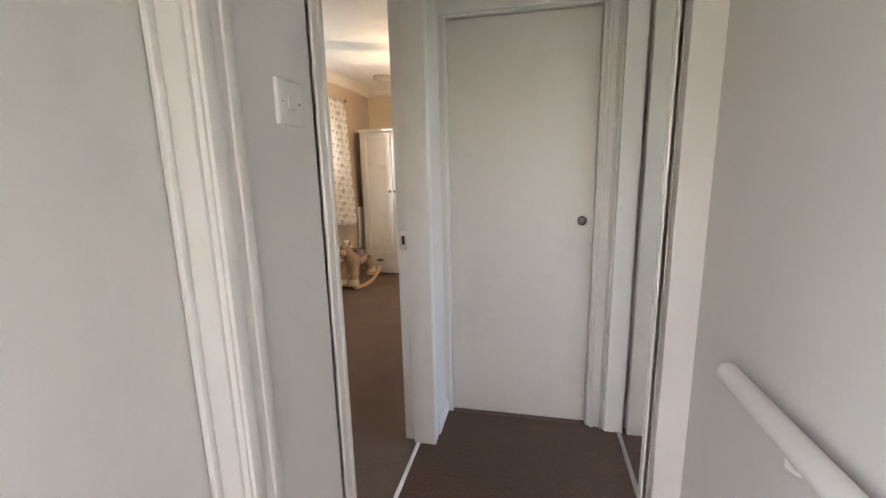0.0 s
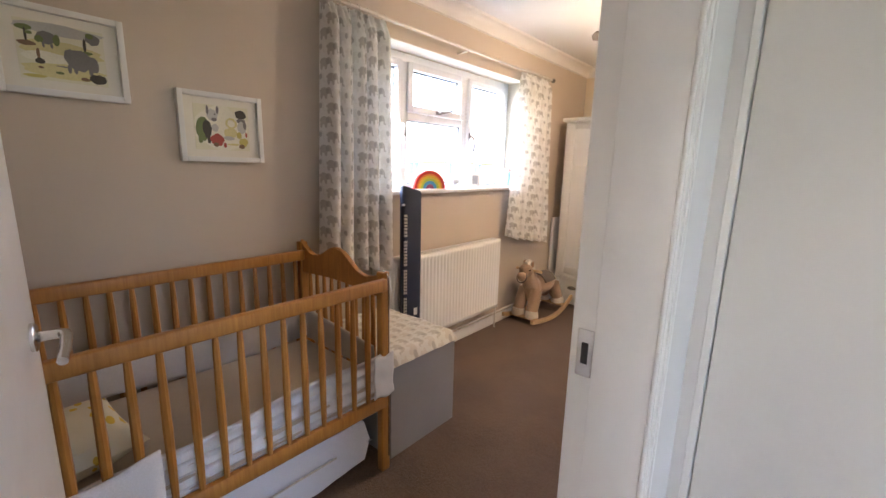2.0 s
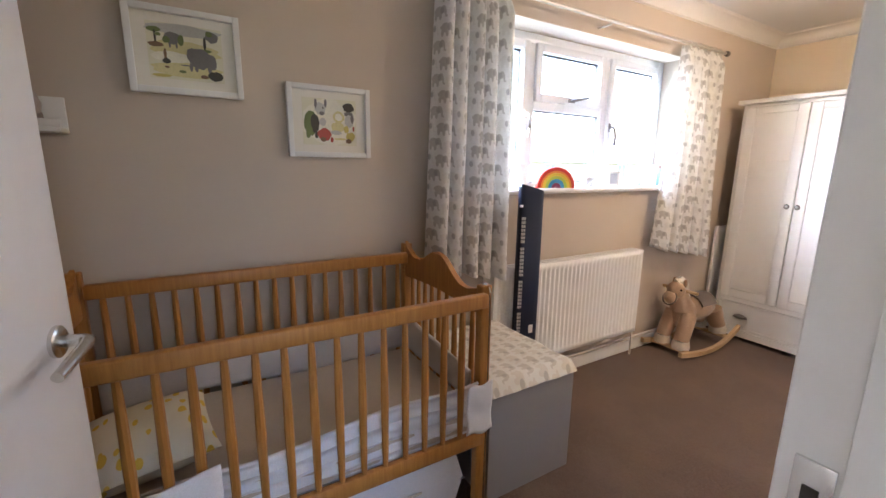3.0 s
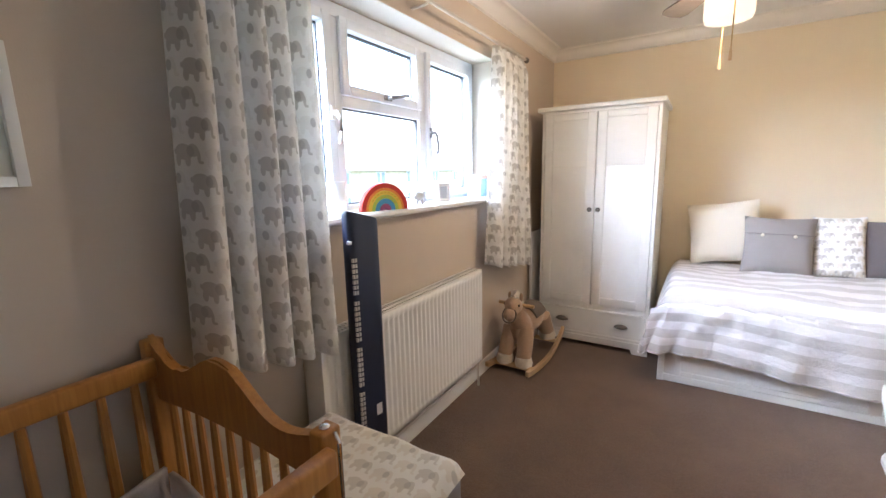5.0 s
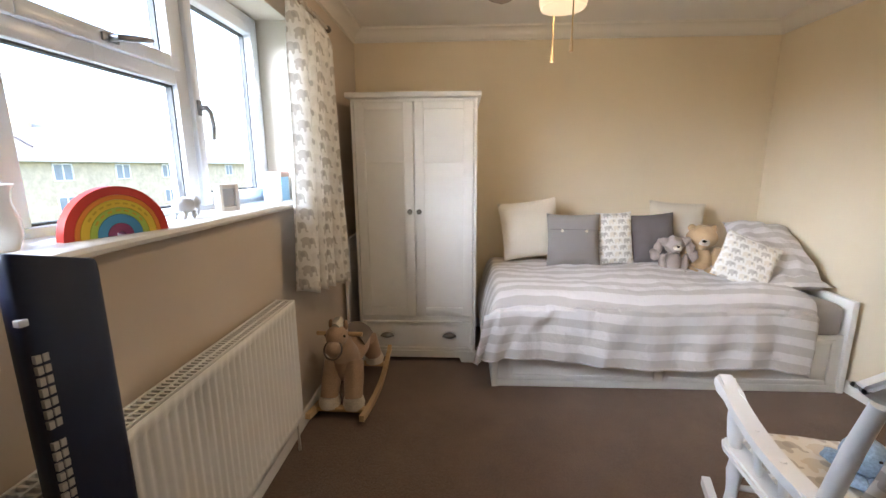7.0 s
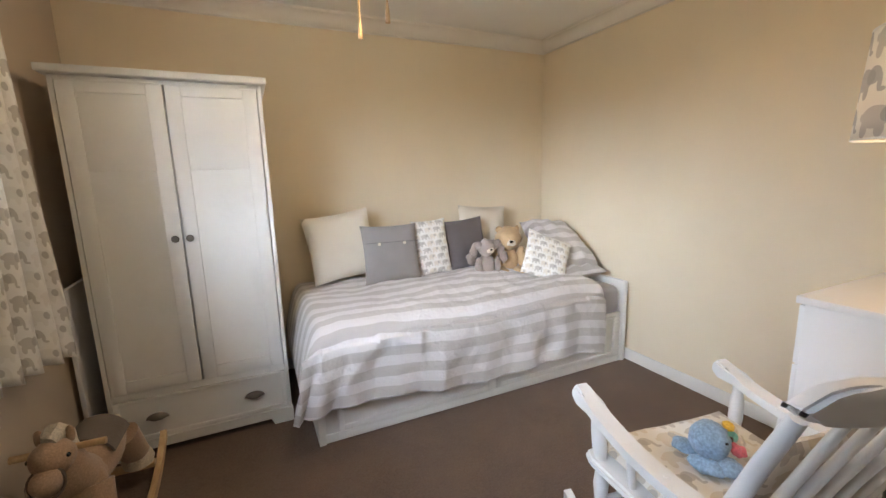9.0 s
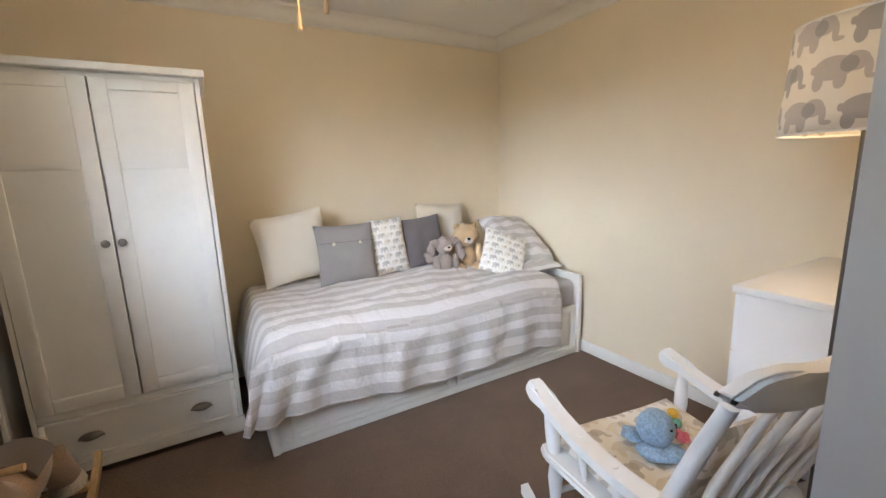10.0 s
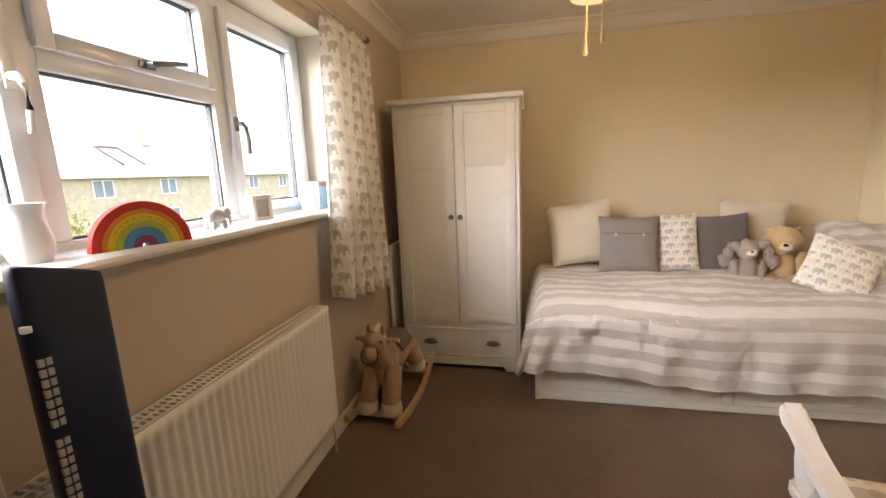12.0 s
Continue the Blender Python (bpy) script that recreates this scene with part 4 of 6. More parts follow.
def cot():
    c = thing("cot", (-1.64, 1.57, 0), "honey pine baby cot with turned bars", "cot")
    bx, fx, y0, y1 = -1.945, -1.335, 0.985, 2.165
    for y, first in ((y0, True), (y1, False)):
        crest = []
        for k in range(33):
            u = k / 32
            z = 0.90 + 0.045 * math.cos((u - 0.5) * math.tau * 1.5) * (0.4 + 0.6 * math.sin(u * math.pi)) + (0.02 if u < 0.09 else 0.0) * (1 - u / 0.09)
            crest.append((bx + (fx - bx) * u, z + 0.045 * (1 - u)))
        low = [(bx + (fx - bx) * (1 - k / 16), 0.80 + 0.018 * math.sin(k / 16 * math.pi)) for k in range(17)]
        bm = prism(bmesh.new(), crest + low, "y", y - 0.011, y + 0.011)
        bmesh.ops.bevel(bm, geom=[e for e in bm.edges if abs(e.verts[0].co.y - e.verts[1].co.y) < 1e-5], offset=0.005, segments=2, affect="EDGES")
        end = part("end_panel", bm, PINE, c)
        part("end_rail", solid(bx, fx, y - 0.011, y + 0.011, 0.30, 0.37, bevel=0.004), PINE, end)
        for k in range(9):
            x = bx + 0.065 + k * (fx - bx - 0.13) / 8
            part("bar", bar_between(bmesh.new(), (x, y, 0.36), (x, y, 0.825), 0.0105), PINE, end)
        for x, top in ((bx, 0.955), (fx, 0.912)):
            part("post", solid(x - 0.018, x + 0.018, y - 0.022, y + 0.022, 0.0, top, bevel=0.006, segments=3), PINE, c)
    for x, hi, n, first, gap in ((fx + 0.030, 0.892, 16, 1.023, 0.069), (bx + 0.030, 0.918, 17, 1.055, 0.0656)):
        side = part("top_rail", solid(x - 0.014, x + 0.014, y0 + 0.025, y1 - 0.012, hi - 0.05, hi, bevel=0.007, segments=3), PINE, c)
        part("lower_rail", solid(x - 0.012, x + 0.012, y0 + 0.025, y1 - 0.012, 0.33, 0.385, bevel=0.006, segments=2), PINE, side)
        for k in range(n):
            y = first + k * gap
            part("bar", bar_between(bmesh.new(), (x, y, 0.375), (x, y, hi - 0.04), 0.0115), PINE, side)
    part("base", solid(bx + 0.05, fx + 0.01, y0 + 0.02, y1 - 0.02, 0.335, 0.36, bevel=0.003), PINE, c)
    part("guide_rod", tube(bmesh.new(), [(fx + 0.03, y1 + 0.004, 0.08), (fx + 0.03, y1 + 0.004, 0.89), (fx + 0.022, y1 + 0.004, 0.905), (fx, y1 + 0.004, 0.90)], 0.004, 8), CHROME, c, "thin steel drop-side rod")
    part("cap", ball(bmesh.new(), (fx, y1, 0.913), (0.010, 0.010, 0.004), u=12, v=6), CHROME, c, "steel screw cap")
    m = thing("cot_mattress", (-1.62, 1.57, 0.361), "beige covered cot mattress lying in the cot", "mattress")
    part("cover", solid(bx + 0.055, fx + 0.008, y0 + 0.03, y1 - 0.03, 0.361, 0.475, bevel=0.025, segments=3), BEIGE_CLOTH, m)

    def bumper(name, place, nu, label, material):
        b = thing(name, place(0.5, 0.0), label, "cot bumper")
        thicken(part("cloth", sheet(nu, 10, place, lambda a, q: (a, q * 0.3)), material, b), 0.012)

    bumper("cot_bumper", lambda a, q: (bx + 0.056 + 0.010 * noise.noise(Vector((a * 9, q * 2, 1))) + 0.008 * math.sin(a * 30) * q, y0 + 0.03 + (y1 - y0 - 0.06) * a, 0.478 + 0.15 * q + 0.012 * math.sin(a * 7)), 40, "grey-white quilted bumper along the cot's back", GREY_BUMPER)
    bumper("cot_bumper", lambda a, q: (bx + 0.07 + (fx - bx - 0.10) * a, y1 - 0.030 + 0.008 * noise.noise(Vector((a * 5, q * 2, 3))), 0.478 + (0.15 - 0.04 * a) * q), 20, "grey-white quilted bumper at the cot's end", GREY_BUMPER)
    quilt = thing("cot_bumper", (fx + 0.045, 1.57, 0.5), "white quilted bumper wrapped round the front bars", "cot bumper")

    def wrap(a, q):
        y = y0 + 0.06 + (y1 - y0 - 0.045) * a
        bulge = 0.012 * abs(math.sin(q * math.pi * 4)) + 0.006 * noise.noise(Vector((a * 14, q * 4, 0)))
        return (fx + 0.013 - bulge, y, 0.365 + (0.155 + 0.05 * a + 0.01 * math.sin(a * 12)) * q)

    thicken(part("cloth", sheet(60, 20, wrap, lambda a, q: (a, q * 0.3)), WHITE_CLOTH, quilt), 0.010)

    def tab(ya, yb, z0, z1, tilt):
        def at(a, q):
            return (fx + 0.054 + 0.006 * math.sin(q * 9 + a * 2) * (1 - q), ya + (yb - ya) * a, z0 + (z1 - z0) * q + tilt * a + 0.006 * math.sin(a * 8))
        thicken(part("tab", sheet(12, 14, at, lambda a, q: (a, q)), WHITE_CLOTH, quilt, "turned-over white end flap"), 0.006)

    tab(2.07, 2.172, 0.40, 0.578, 0.0)
    tab(1.03, 1.34, 0.30, 0.545, 0.03)
    BANANA = Nodes("banana_print_cotton")
    co = BANANA.coords()
    cell = BANANA.add("ShaderNodeTexVoronoi")
    BANANA.put(BANANA.stretch(co, (1, 2.2, 1.6)), cell.inputs["Vector"])
    cell.inputs["Scale"].default_value = 13
    spot = BANANA.math("LESS_THAN", cell.outputs["Distance"], 0.30)
    BANANA.bump(BANANA.noise(co, 400, 2), 0.2)
    mat = BANANA.finish(BANANA.mix(spot, (0.80, 0.74, 0.58), (0.78, 0.55, 0.08)), 0.85)
    cushion("cot_pillow", (-1.57, 1.16, 0.535), (0.36, 0.34, 0.12), (-86, 0, 6), mat, "cream cot pillow printed with yellow bananas", "pillow")


cot()

bag = thing("storage_bag", (-1.55, 1.6, 0), "white zipped fabric storage bag under the cot", "storage bag")
bb = cushion_bm(1.04, 0.52, 0.27, n=34, puff=0.10, crease=0.05, seed=3)
bmesh.ops.transform(bb, matrix=Matrix.Translation((-1.64, 1.62, 0.135)) @ Matrix.Rotation(radians(90), 4, "Z") @ Matrix.Rotation(radians(-90), 4, "X"), verts=bb.verts)
for v in bb.verts:
    v.co.z = max(0.003, v.co.z)
part("cover", bb, WHITE_CLOTH, bag)
part("zip", tube(bmesh.new(), [(-1.378, 1.3, 0.15), (-1.374, 1.6, 0.155), (-1.382, 1.95, 0.15)], 0.004, 6), PLUSH_CREAM, bag, "pale zip")

# ---- blanket box ----
chest = thing("blanket_box", (-1.63, 2.44, 0), "grey laminate toy chest with a padded elephant-print lid", "chest")
for dims in ((-1.372, -1.354, 2.225, 2.672, 0.0, 0.452), (-1.91, -1.892, 2.225, 2.672, 0.0, 0.452), (-1.892, -1.372, 2.225, 2.243, 0.0, 0.452), (-1.892, -1.372, 2.654, 2.672, 0.0, 0.452), (-1.892, -1.372, 2.243, 2.654, 0.02, 0.038)):
    part("board", solid(*dims, bevel=0.002, segments=1), GREY_BOX, chest)


def lid_at(a, q):
    """The padded lid: flat in the middle, rolled over at the rim."""
    u, v = 2 * a - 1, 2 * q - 1
    e = max(abs(u), abs(v))
    drop = max(0.0, (e - 0.86) / 0.14) ** 2.2
    s = 1.0 if e < 0.97 else 1.0 - (e - 0.97) * 0.3
    return (-1.632 + 0.290 * u * s, 2.448 + 0.236 * v * s, 0.508 - 0.052 * drop + 0.006 * noise.noise(Vector((u * 3, v * 3, 5))) + 0.008 * (1 - e * e))


part("lid", sheet(30, 26, lid_at, lambda a, q: (a * 0.58, q * 0.46)), elephant_cloth("lid_elephant_cloth", (0.075, 0.062), (0.80, 0.77, 0.69), (0.62, 0.57, 0.48), (0.72, 0.66, 0.56)), chest, "padded elephant-print lid")

# ---- radiator ----


def radiator():
    r = thing("radiator", (-1.93, 3.31, 0.2), "white enamelled double panel radiator under the window", "radiator")
    y0, y1, z0, z1, xf = 2.64, 3.895, 0.20, 0.775, -1.888

    def face(a, q):
        y = y0 + (y1 - y0) * a
        w = (a * 36) % 1.0
        dip = 0.0
        if 0.06 < q < 0.94 and 0.008 < a < 0.992:
            dip = 0.007 * min(1.0, max(0.0, (abs(w - 0.5) - 0.16) / 0.14))
        return (xf - dip, y, z0 + (z1 - z0) * q)

    bm = bmesh.new()
    cols = [i / 36 + d / 36 for i in range(36) for d in (0.0, 0.2, 0.34, 0.66, 0.8)] + [1.0]
    rws = [0.0, 0.055, 0.075, 0.925, 0.945, 1.0]
    grid = [[bm.verts.new(face(a, q)) for a in cols] for q in rws]
    for j in range(len(rws) - 1):
        for i in range(len(cols) - 1):
            bm.faces.new((grid[j][i], grid[j][i + 1], grid[j + 1][i + 1], grid[j + 1][i]))
    thicken(part("front_panel", bm, RADIATOR, r), 0.004)
    part("back_panel", solid(-1.982, -1.966, y0, y1, z0, z1 - 0.01, bevel=0.003), RADIATOR, r)
    for y in (y0, y1 - 0.006):
        part("side_cover", solid(-1.975, xf + 0.003, y, y + 0.006, z0 + 0.02, z1, bevel=0.002), RADIATOR, r)
    grille = bmesh.new()
    for x in (-1.965, -1.930, -1.900):
        box(grille, x, x + 0.006, y0 + 0.006, y1 - 0.006, z1 - 0.006, z1 + 0.003)
    for k in range(70):
        y = y0 + 0.012 + k * (y1 - y0 - 0.03) / 69
        box(grille, -1.965, -1.894, y, y + 0.006, z1 - 0.005, z1 + 0.001)
    part("top_grille", grille, RADIATOR, r)
    pipe = plain("painted_pipe", (0.74, 0.70, 0.64), 0.4)
    part("pipe", tube(bmesh.new(), [(-1.93, y1 + 0.03, 0.0), (-1.93, y1 + 0.03, 0.23), (-1.93, y1 + 0.02, 0.245), (-1.93, y1 - 0.01, 0.247)], 0.0075, 10), pipe, r)
    part("valve", lathe(bmesh.new(), [(0.0, 0.235), (0.014, 0.235), (0.016, 0.262), (0.019, 0.268), (0.018, 0.30), (0.0, 0.305)], (-1.93, y1 + 0.03, 0), 14), SW, r, "white radiator valve cap")
    part("low_pipe", tube(bmesh.new(), [(-1.955, y0, 0.115), (-1.955, y1 + 0.4, 0.115)], 0.0075, 8), pipe, r)


radiator()

# ---- tower fan ----
tw = thing("tower_fan", (-1.82, 2.77, 0), "tall slim dark navy tower fan by the radiator", "tower fan")
spin = Matrix.Translation((-1.836, 2.818, 0)) @ Matrix.Rotation(radians(80), 4, "Z")


def tower_ring(s, z, slant=0.0):
    """One level of the flat oval casing; slant lifts the side by the wall."""
    pts = []
    for k in range(36):
        a = k / 36 * math.tau
        c, q = math.cos(a), math.sin(a)
        x, y = 0.068 * s * math.copysign(abs(c) ** 0.45, c), 0.029 * s * math.copysign(abs(q) ** 0.6, q)
        pts.append(spin @ Vector((x, y, z - slant * x)))
    return pts


bm = bmesh.new()
rings = [[bm.verts.new(p) for p in tower_ring(w, z, k)] for w, z, k in ((1.0, 0.035, 0.0), (1.0, 0.6, 0.0), (1.0, 1.186, 0.28), (0.985, 1.199, 0.28), (0.95, 1.206, 0.28), (0.90, 1.207, 0.28), (0.88, 1.202, 0.28), (0.2, 1.202, 0.28))]
for lo, hi in zip(rings, rings[1:]):
    for k in range(36):
        bm.faces.new((lo[k], lo[(k + 1) % 36], hi[(k + 1) % 36], hi[k]))
bm.faces.new(rings[-1])
part("casing", bm, NAVY, tw)
part("base", lathe(bmesh.new(), [(0.0, 0.0), (0.125, 0.0), (0.125, 0.012), (0.10, 0.026), (0.06, 0.036), (0.0, 0.036)], (-1.836, 2.818, 0), 32), NAVY, tw)
part("top_panel", solid(-0.042, 0.042, -0.014, 0.014, 1.203, 1.2055, bevel=0.001, turn=spin @ Matrix(((1, 0, 0, 0), (0, 1, 0, 0), (-0.28, 0, 1, 0), (0, 0, 0, 1)))), plain("blue_black_control_panel", (0.05, 0.07, 0.12), 0.12), tw, "glossy control panel")
# Pale solid blocks stand in for the brightness seen through the slots.
SLOT = plain("backlit_vent_tone", (0.50, 0.47, 0.43), 0.5)
for col in range(2):
    for k in range(34):
        if k % 9 == 8:
            continue
        z = 0.40 + k * 0.0195
        part("vent", solid(-0.062 + col * 0.011, -0.054 + col * 0.011, -0.0290, -0.006, z, z + 0.0135, bevel=0, turn=spin), SLOT, tw)
part("label", solid(0.008, 0.034, -0.0302, -0.025, 0.43, 0.475, bevel=0, turn=spin), SW, tw, "small white sticker")
part("clip", solid(-0.072, -0.058, -0.026, -0.012, 1.108, 1.120, bevel=0.002, turn=spin), SW, tw, "small white clip")

# ---- curtains ----
ROD = plain("pale_curtain_rod", (0.62, 0.57, 0.50), 0.35, 0.5)
rod = thing("curtain_pole", (-1.90, 3.42, 2.10), "slim metal curtain pole with finials above the window", "curtain pole")
part("pole", tube(bmesh.new(), [(-1.895, 2.20, 2.10), (-1.895, 4.60, 2.10)], 0.009, 12), ROD, rod)
for y, s in ((2.20, -1), (4.60, 1)):
    part("finial", tube(bmesh.new(), [(-1.895, y, 2.10), (-1.895, y + 0.012 * s, 2.10), (-1.895, y + 0.03 * s, 2.10), (-1.895, y + 0.042 * s, 2.10)], [0.012, 0.018, 0.018, 0.006], 14), PEWTER, rod, "pewter pole finial")
for y in (2.235, 3.40, 4.575):
    part("bracket", tube(bmesh.new(), [(WX + 0.001, y, 2.085), (-1.95, y, 2.085), (-1.90, y, 2.089)], 0.006, 8), ROD, rod)


def curtain(y0, y1, b0, b1, low0, low1, folds, seed, label):
    c = thing("curtain", (-1.88, (y0 + y1) / 2, 2.09), label, "curtain", "pair of curtains")

    def place(a, q):
        low = low0 + (low1 - low0) * a
        z = 2.087 - (2.087 - low) * q
        lo, hi = y0 + (b0 - y0) * q, y1 + (b1 - y1) * q
        wob = 0.5 * noise.noise(Vector((a * 2.2, q * 0.7, seed)))
        ph = (a + 0.018 * wob) * folds * math.tau + wob
        depth = (0.044 + 0.010 * q) * (0.85 + 0.3 * noise.noise(Vector((a * 3.3, 0.2, seed + 4))))
        if q < 0.07:
            depth *= 0.35 + 0.65 * q / 0.07
        x = -1.922 + 2.0 * depth * max(0.0, 0.5 - 0.5 * math.cos(ph)) ** 0.6 + 0.006 * noise.noise(Vector((a * 9, q * 3, seed)))
        if q < 0.06:
            x += 0.006 * math.sin(a * folds * math.tau * 4)
        y = lo + (hi - lo) * a - 0.012 * math.sin(ph) * (0.4 + 0.6 * q)
        return (max(x, -1.926), y, z + 0.010 * math.sin(ph + 1) * q)

    width = (y1 - y0) * 2.9
    thicken(part("cloth", sheet(220, 44, place, lambda a, q: (a * width, (1 - q) * (2.087 - low1))), CURTAIN, c), 0.003)
    hooks = 7
    for k in range(hooks):
        y = y0 + (k + 0.5) / hooks * (y1 - y0)
        ring = bmesh.new()
        tube(ring, [(-1.895 + 0.017 * math.cos(w * math.tau / 14), y, 2.098 + 0.017 * math.sin(w * math.tau / 14)) for w in range(15)], 0.0022, 6)
        part("ring", ring, ROD, c)


curtain(2.295, 2.695, 2.245, 2.698, 0.83, 0.738, 5.0, 1.0, "white curtain printed with grey elephants, drawn back")
curtain(4.12, 4.545, 3.995, 4.645, 0.775, 0.665, 5.0, 6.0, "white curtain printed with grey elephants, beside the wardrobe")

# ---- rocking horse ----


def rocking_horse():
    h = thing("rocking_horse", (-1.80, 4.47, 0), "tan plush rocking horse on pale wooden rockers", "rocking horse")
    m = Matrix.Translation((-1.80, 4.44, 0)) @ Matrix.Rotation(radians(-2), 4, "Z")

    def put(name, bm, mt, parent=h, label=""):
        bmesh.ops.transform(bm, matrix=m, verts=bm.verts)
        return part(name, bm, mt, parent, label)

    for x in (-0.145, 0.145):
        bm = bmesh.new()
        top, low = [], []
        for k in range(17):
            u = k / 16 * 2 - 1
            y = 0.02 + 0.36 * u
            z = 0.004 + 0.115 * u * u * (1.0 if u > 0 else 0.35)
            low.append((y, z))
            top.append((y, z + 0.034))
        prism(bm, low + top[::-1], "x", x - 0.013, x + 0.013)
        put("rocker", bm, BEECH)
    for y, z in ((-0.235, 0.05), (0.235, 0.085)):
        put("crossbar", solid(-0.135, 0.135, y - 0.02, y + 0.02, z - 0.012, z + 0.012, bevel=0.005), BEECH)

    def fuzzy(bm, k=0.006):
        for v in bm.verts:
            v.co += Vector((noise.noise(v.co * 30), noise.noise(v.co * 31 + Vector((5, 0, 0))), noise.noise(v.co * 29))) * k
        return bm

    body = ball(bmesh.new(), (0, 0.03, 0.305), (0.092, 0.205, 0.095), u=28, v=18)
    ball(body, (0, -0.125, 0.275), (0.088, 0.085, 0.115), u=24, v=16)
    put("body", fuzzy(body), PLUSH)
    neck = tube(bmesh.new(), [(0, -0.10, 0.29), (0, -0.17, 0.37), (0, -0.205, 0.45), (0, -0.21, 0.49)], [0.085, 0.072, 0.058, 0.03], 20)
    put("neck", fuzzy(neck), PLUSH)
    head = bmesh.new()
    ball(head, (0, -0.235, 0.47), (0.056, 0.075, 0.060), Matrix.Rotation(radians(-28), 4, "X"), 22, 14)
    ball(head, (0, -0.295, 0.425), (0.042, 0.055, 0.042), Matrix.Rotation(radians(-30), 4, "X"), 20, 12)
    hd = put("head", fuzzy(head, 0.004), PLUSH)
    for x in (-0.04, 0.04):
        put("ear", fuzzy(ball(bmesh.new(), (x, -0.20, 0.525), (0.014, 0.012, 0.03), u=10, v=8), 0.003), PLUSH, hd)
        put("eye", ball(bmesh.new(), (x * 1.22, -0.262, 0.485), (0.008, 0.008, 0.008), u=10, v=8), BLACK, hd)
    put("mane", fuzzy(tube(bmesh.new(), [(0, -0.25, 0.53), (0, -0.20, 0.54), (0, -0.155, 0.50), (0, -0.12, 0.43), (0, -0.09, 0.38)], [0.02, 0.032, 0.03, 0.028, 0.016], 12), 0.016), PLUSH_CREAM, h, "cream woolly mane")
    put("bridle", tube(bmesh.new(), [(0.047 * math.cos(k * math.tau / 20), -0.302 + 0.020 * math.sin(k * math.tau / 20), 0.424 + 0.045 * math.sin(k * math.tau / 20)) for k in range(21)], 0.005, 6), SADDLE, hd, "brown bridle strap")
    put("handle", tube(bmesh.new(), [(-0.125, -0.19, 0.468), (0.125, -0.19, 0.468)], 0.012, 12), BEECH)
    seat = bmesh.new()
    arc = [(0.103 * math.sin(a), 0.312 + 0.103 * math.cos(a)) for a in [(-1.25 + k * 2.5 / 14) for k in range(15)]]
    prism(seat, arc + [(x * 0.92, 0.312 + (z - 0.312) * 0.9) for x, z in arc[::-1]], "y", -0.05, 0.13)
    put("saddle", seat, SADDLE, h, "dark brown saddle pad")
    put("tail", fuzzy(tube(bmesh.new(), [(0, 0.225, 0.33), (0, 0.27, 0.31), (0, 0.285, 0.24), (0, 0.28, 0.17)], [0.012, 0.026, 0.03, 0.012], 10), 0.012), PLUSH_CREAM, h)
    for x, y0, y1, f in ((-0.062, -0.14, -0.215, 0.05), (0.062, -0.14, -0.215, 0.05), (-0.066, 0.16, 0.235, 0.095), (0.066, 0.16, 0.235, 0.095)):
        leg = tube(bmesh.new(), [(x * 0.8, y0, 0.29), (x, (y0 + y1) / 2, 0.20), (x * 1.1, y1, f + 0.055)], [0.060, 0.055, 0.050], 16)
        lg = put("leg", fuzzy(leg), PLUSH)
        put("hoof", fuzzy(lathe(bmesh.new(), [(0.0, 0.0), (0.056, 0.0), (0.060, 0.02), (0.056, 0.05), (0.050, 0.062), (0.0, 0.062)], (x * 1.1, y1, f + 0.004), 18), 0.004), PLUSH_CREAM, lg, "cream plush hoof")


rocking_horse()

# ---- rocking chair ----
CHAIR = gloss_paint("white_chair_paint", (0.80, 0.80, 0.79), 0.35)


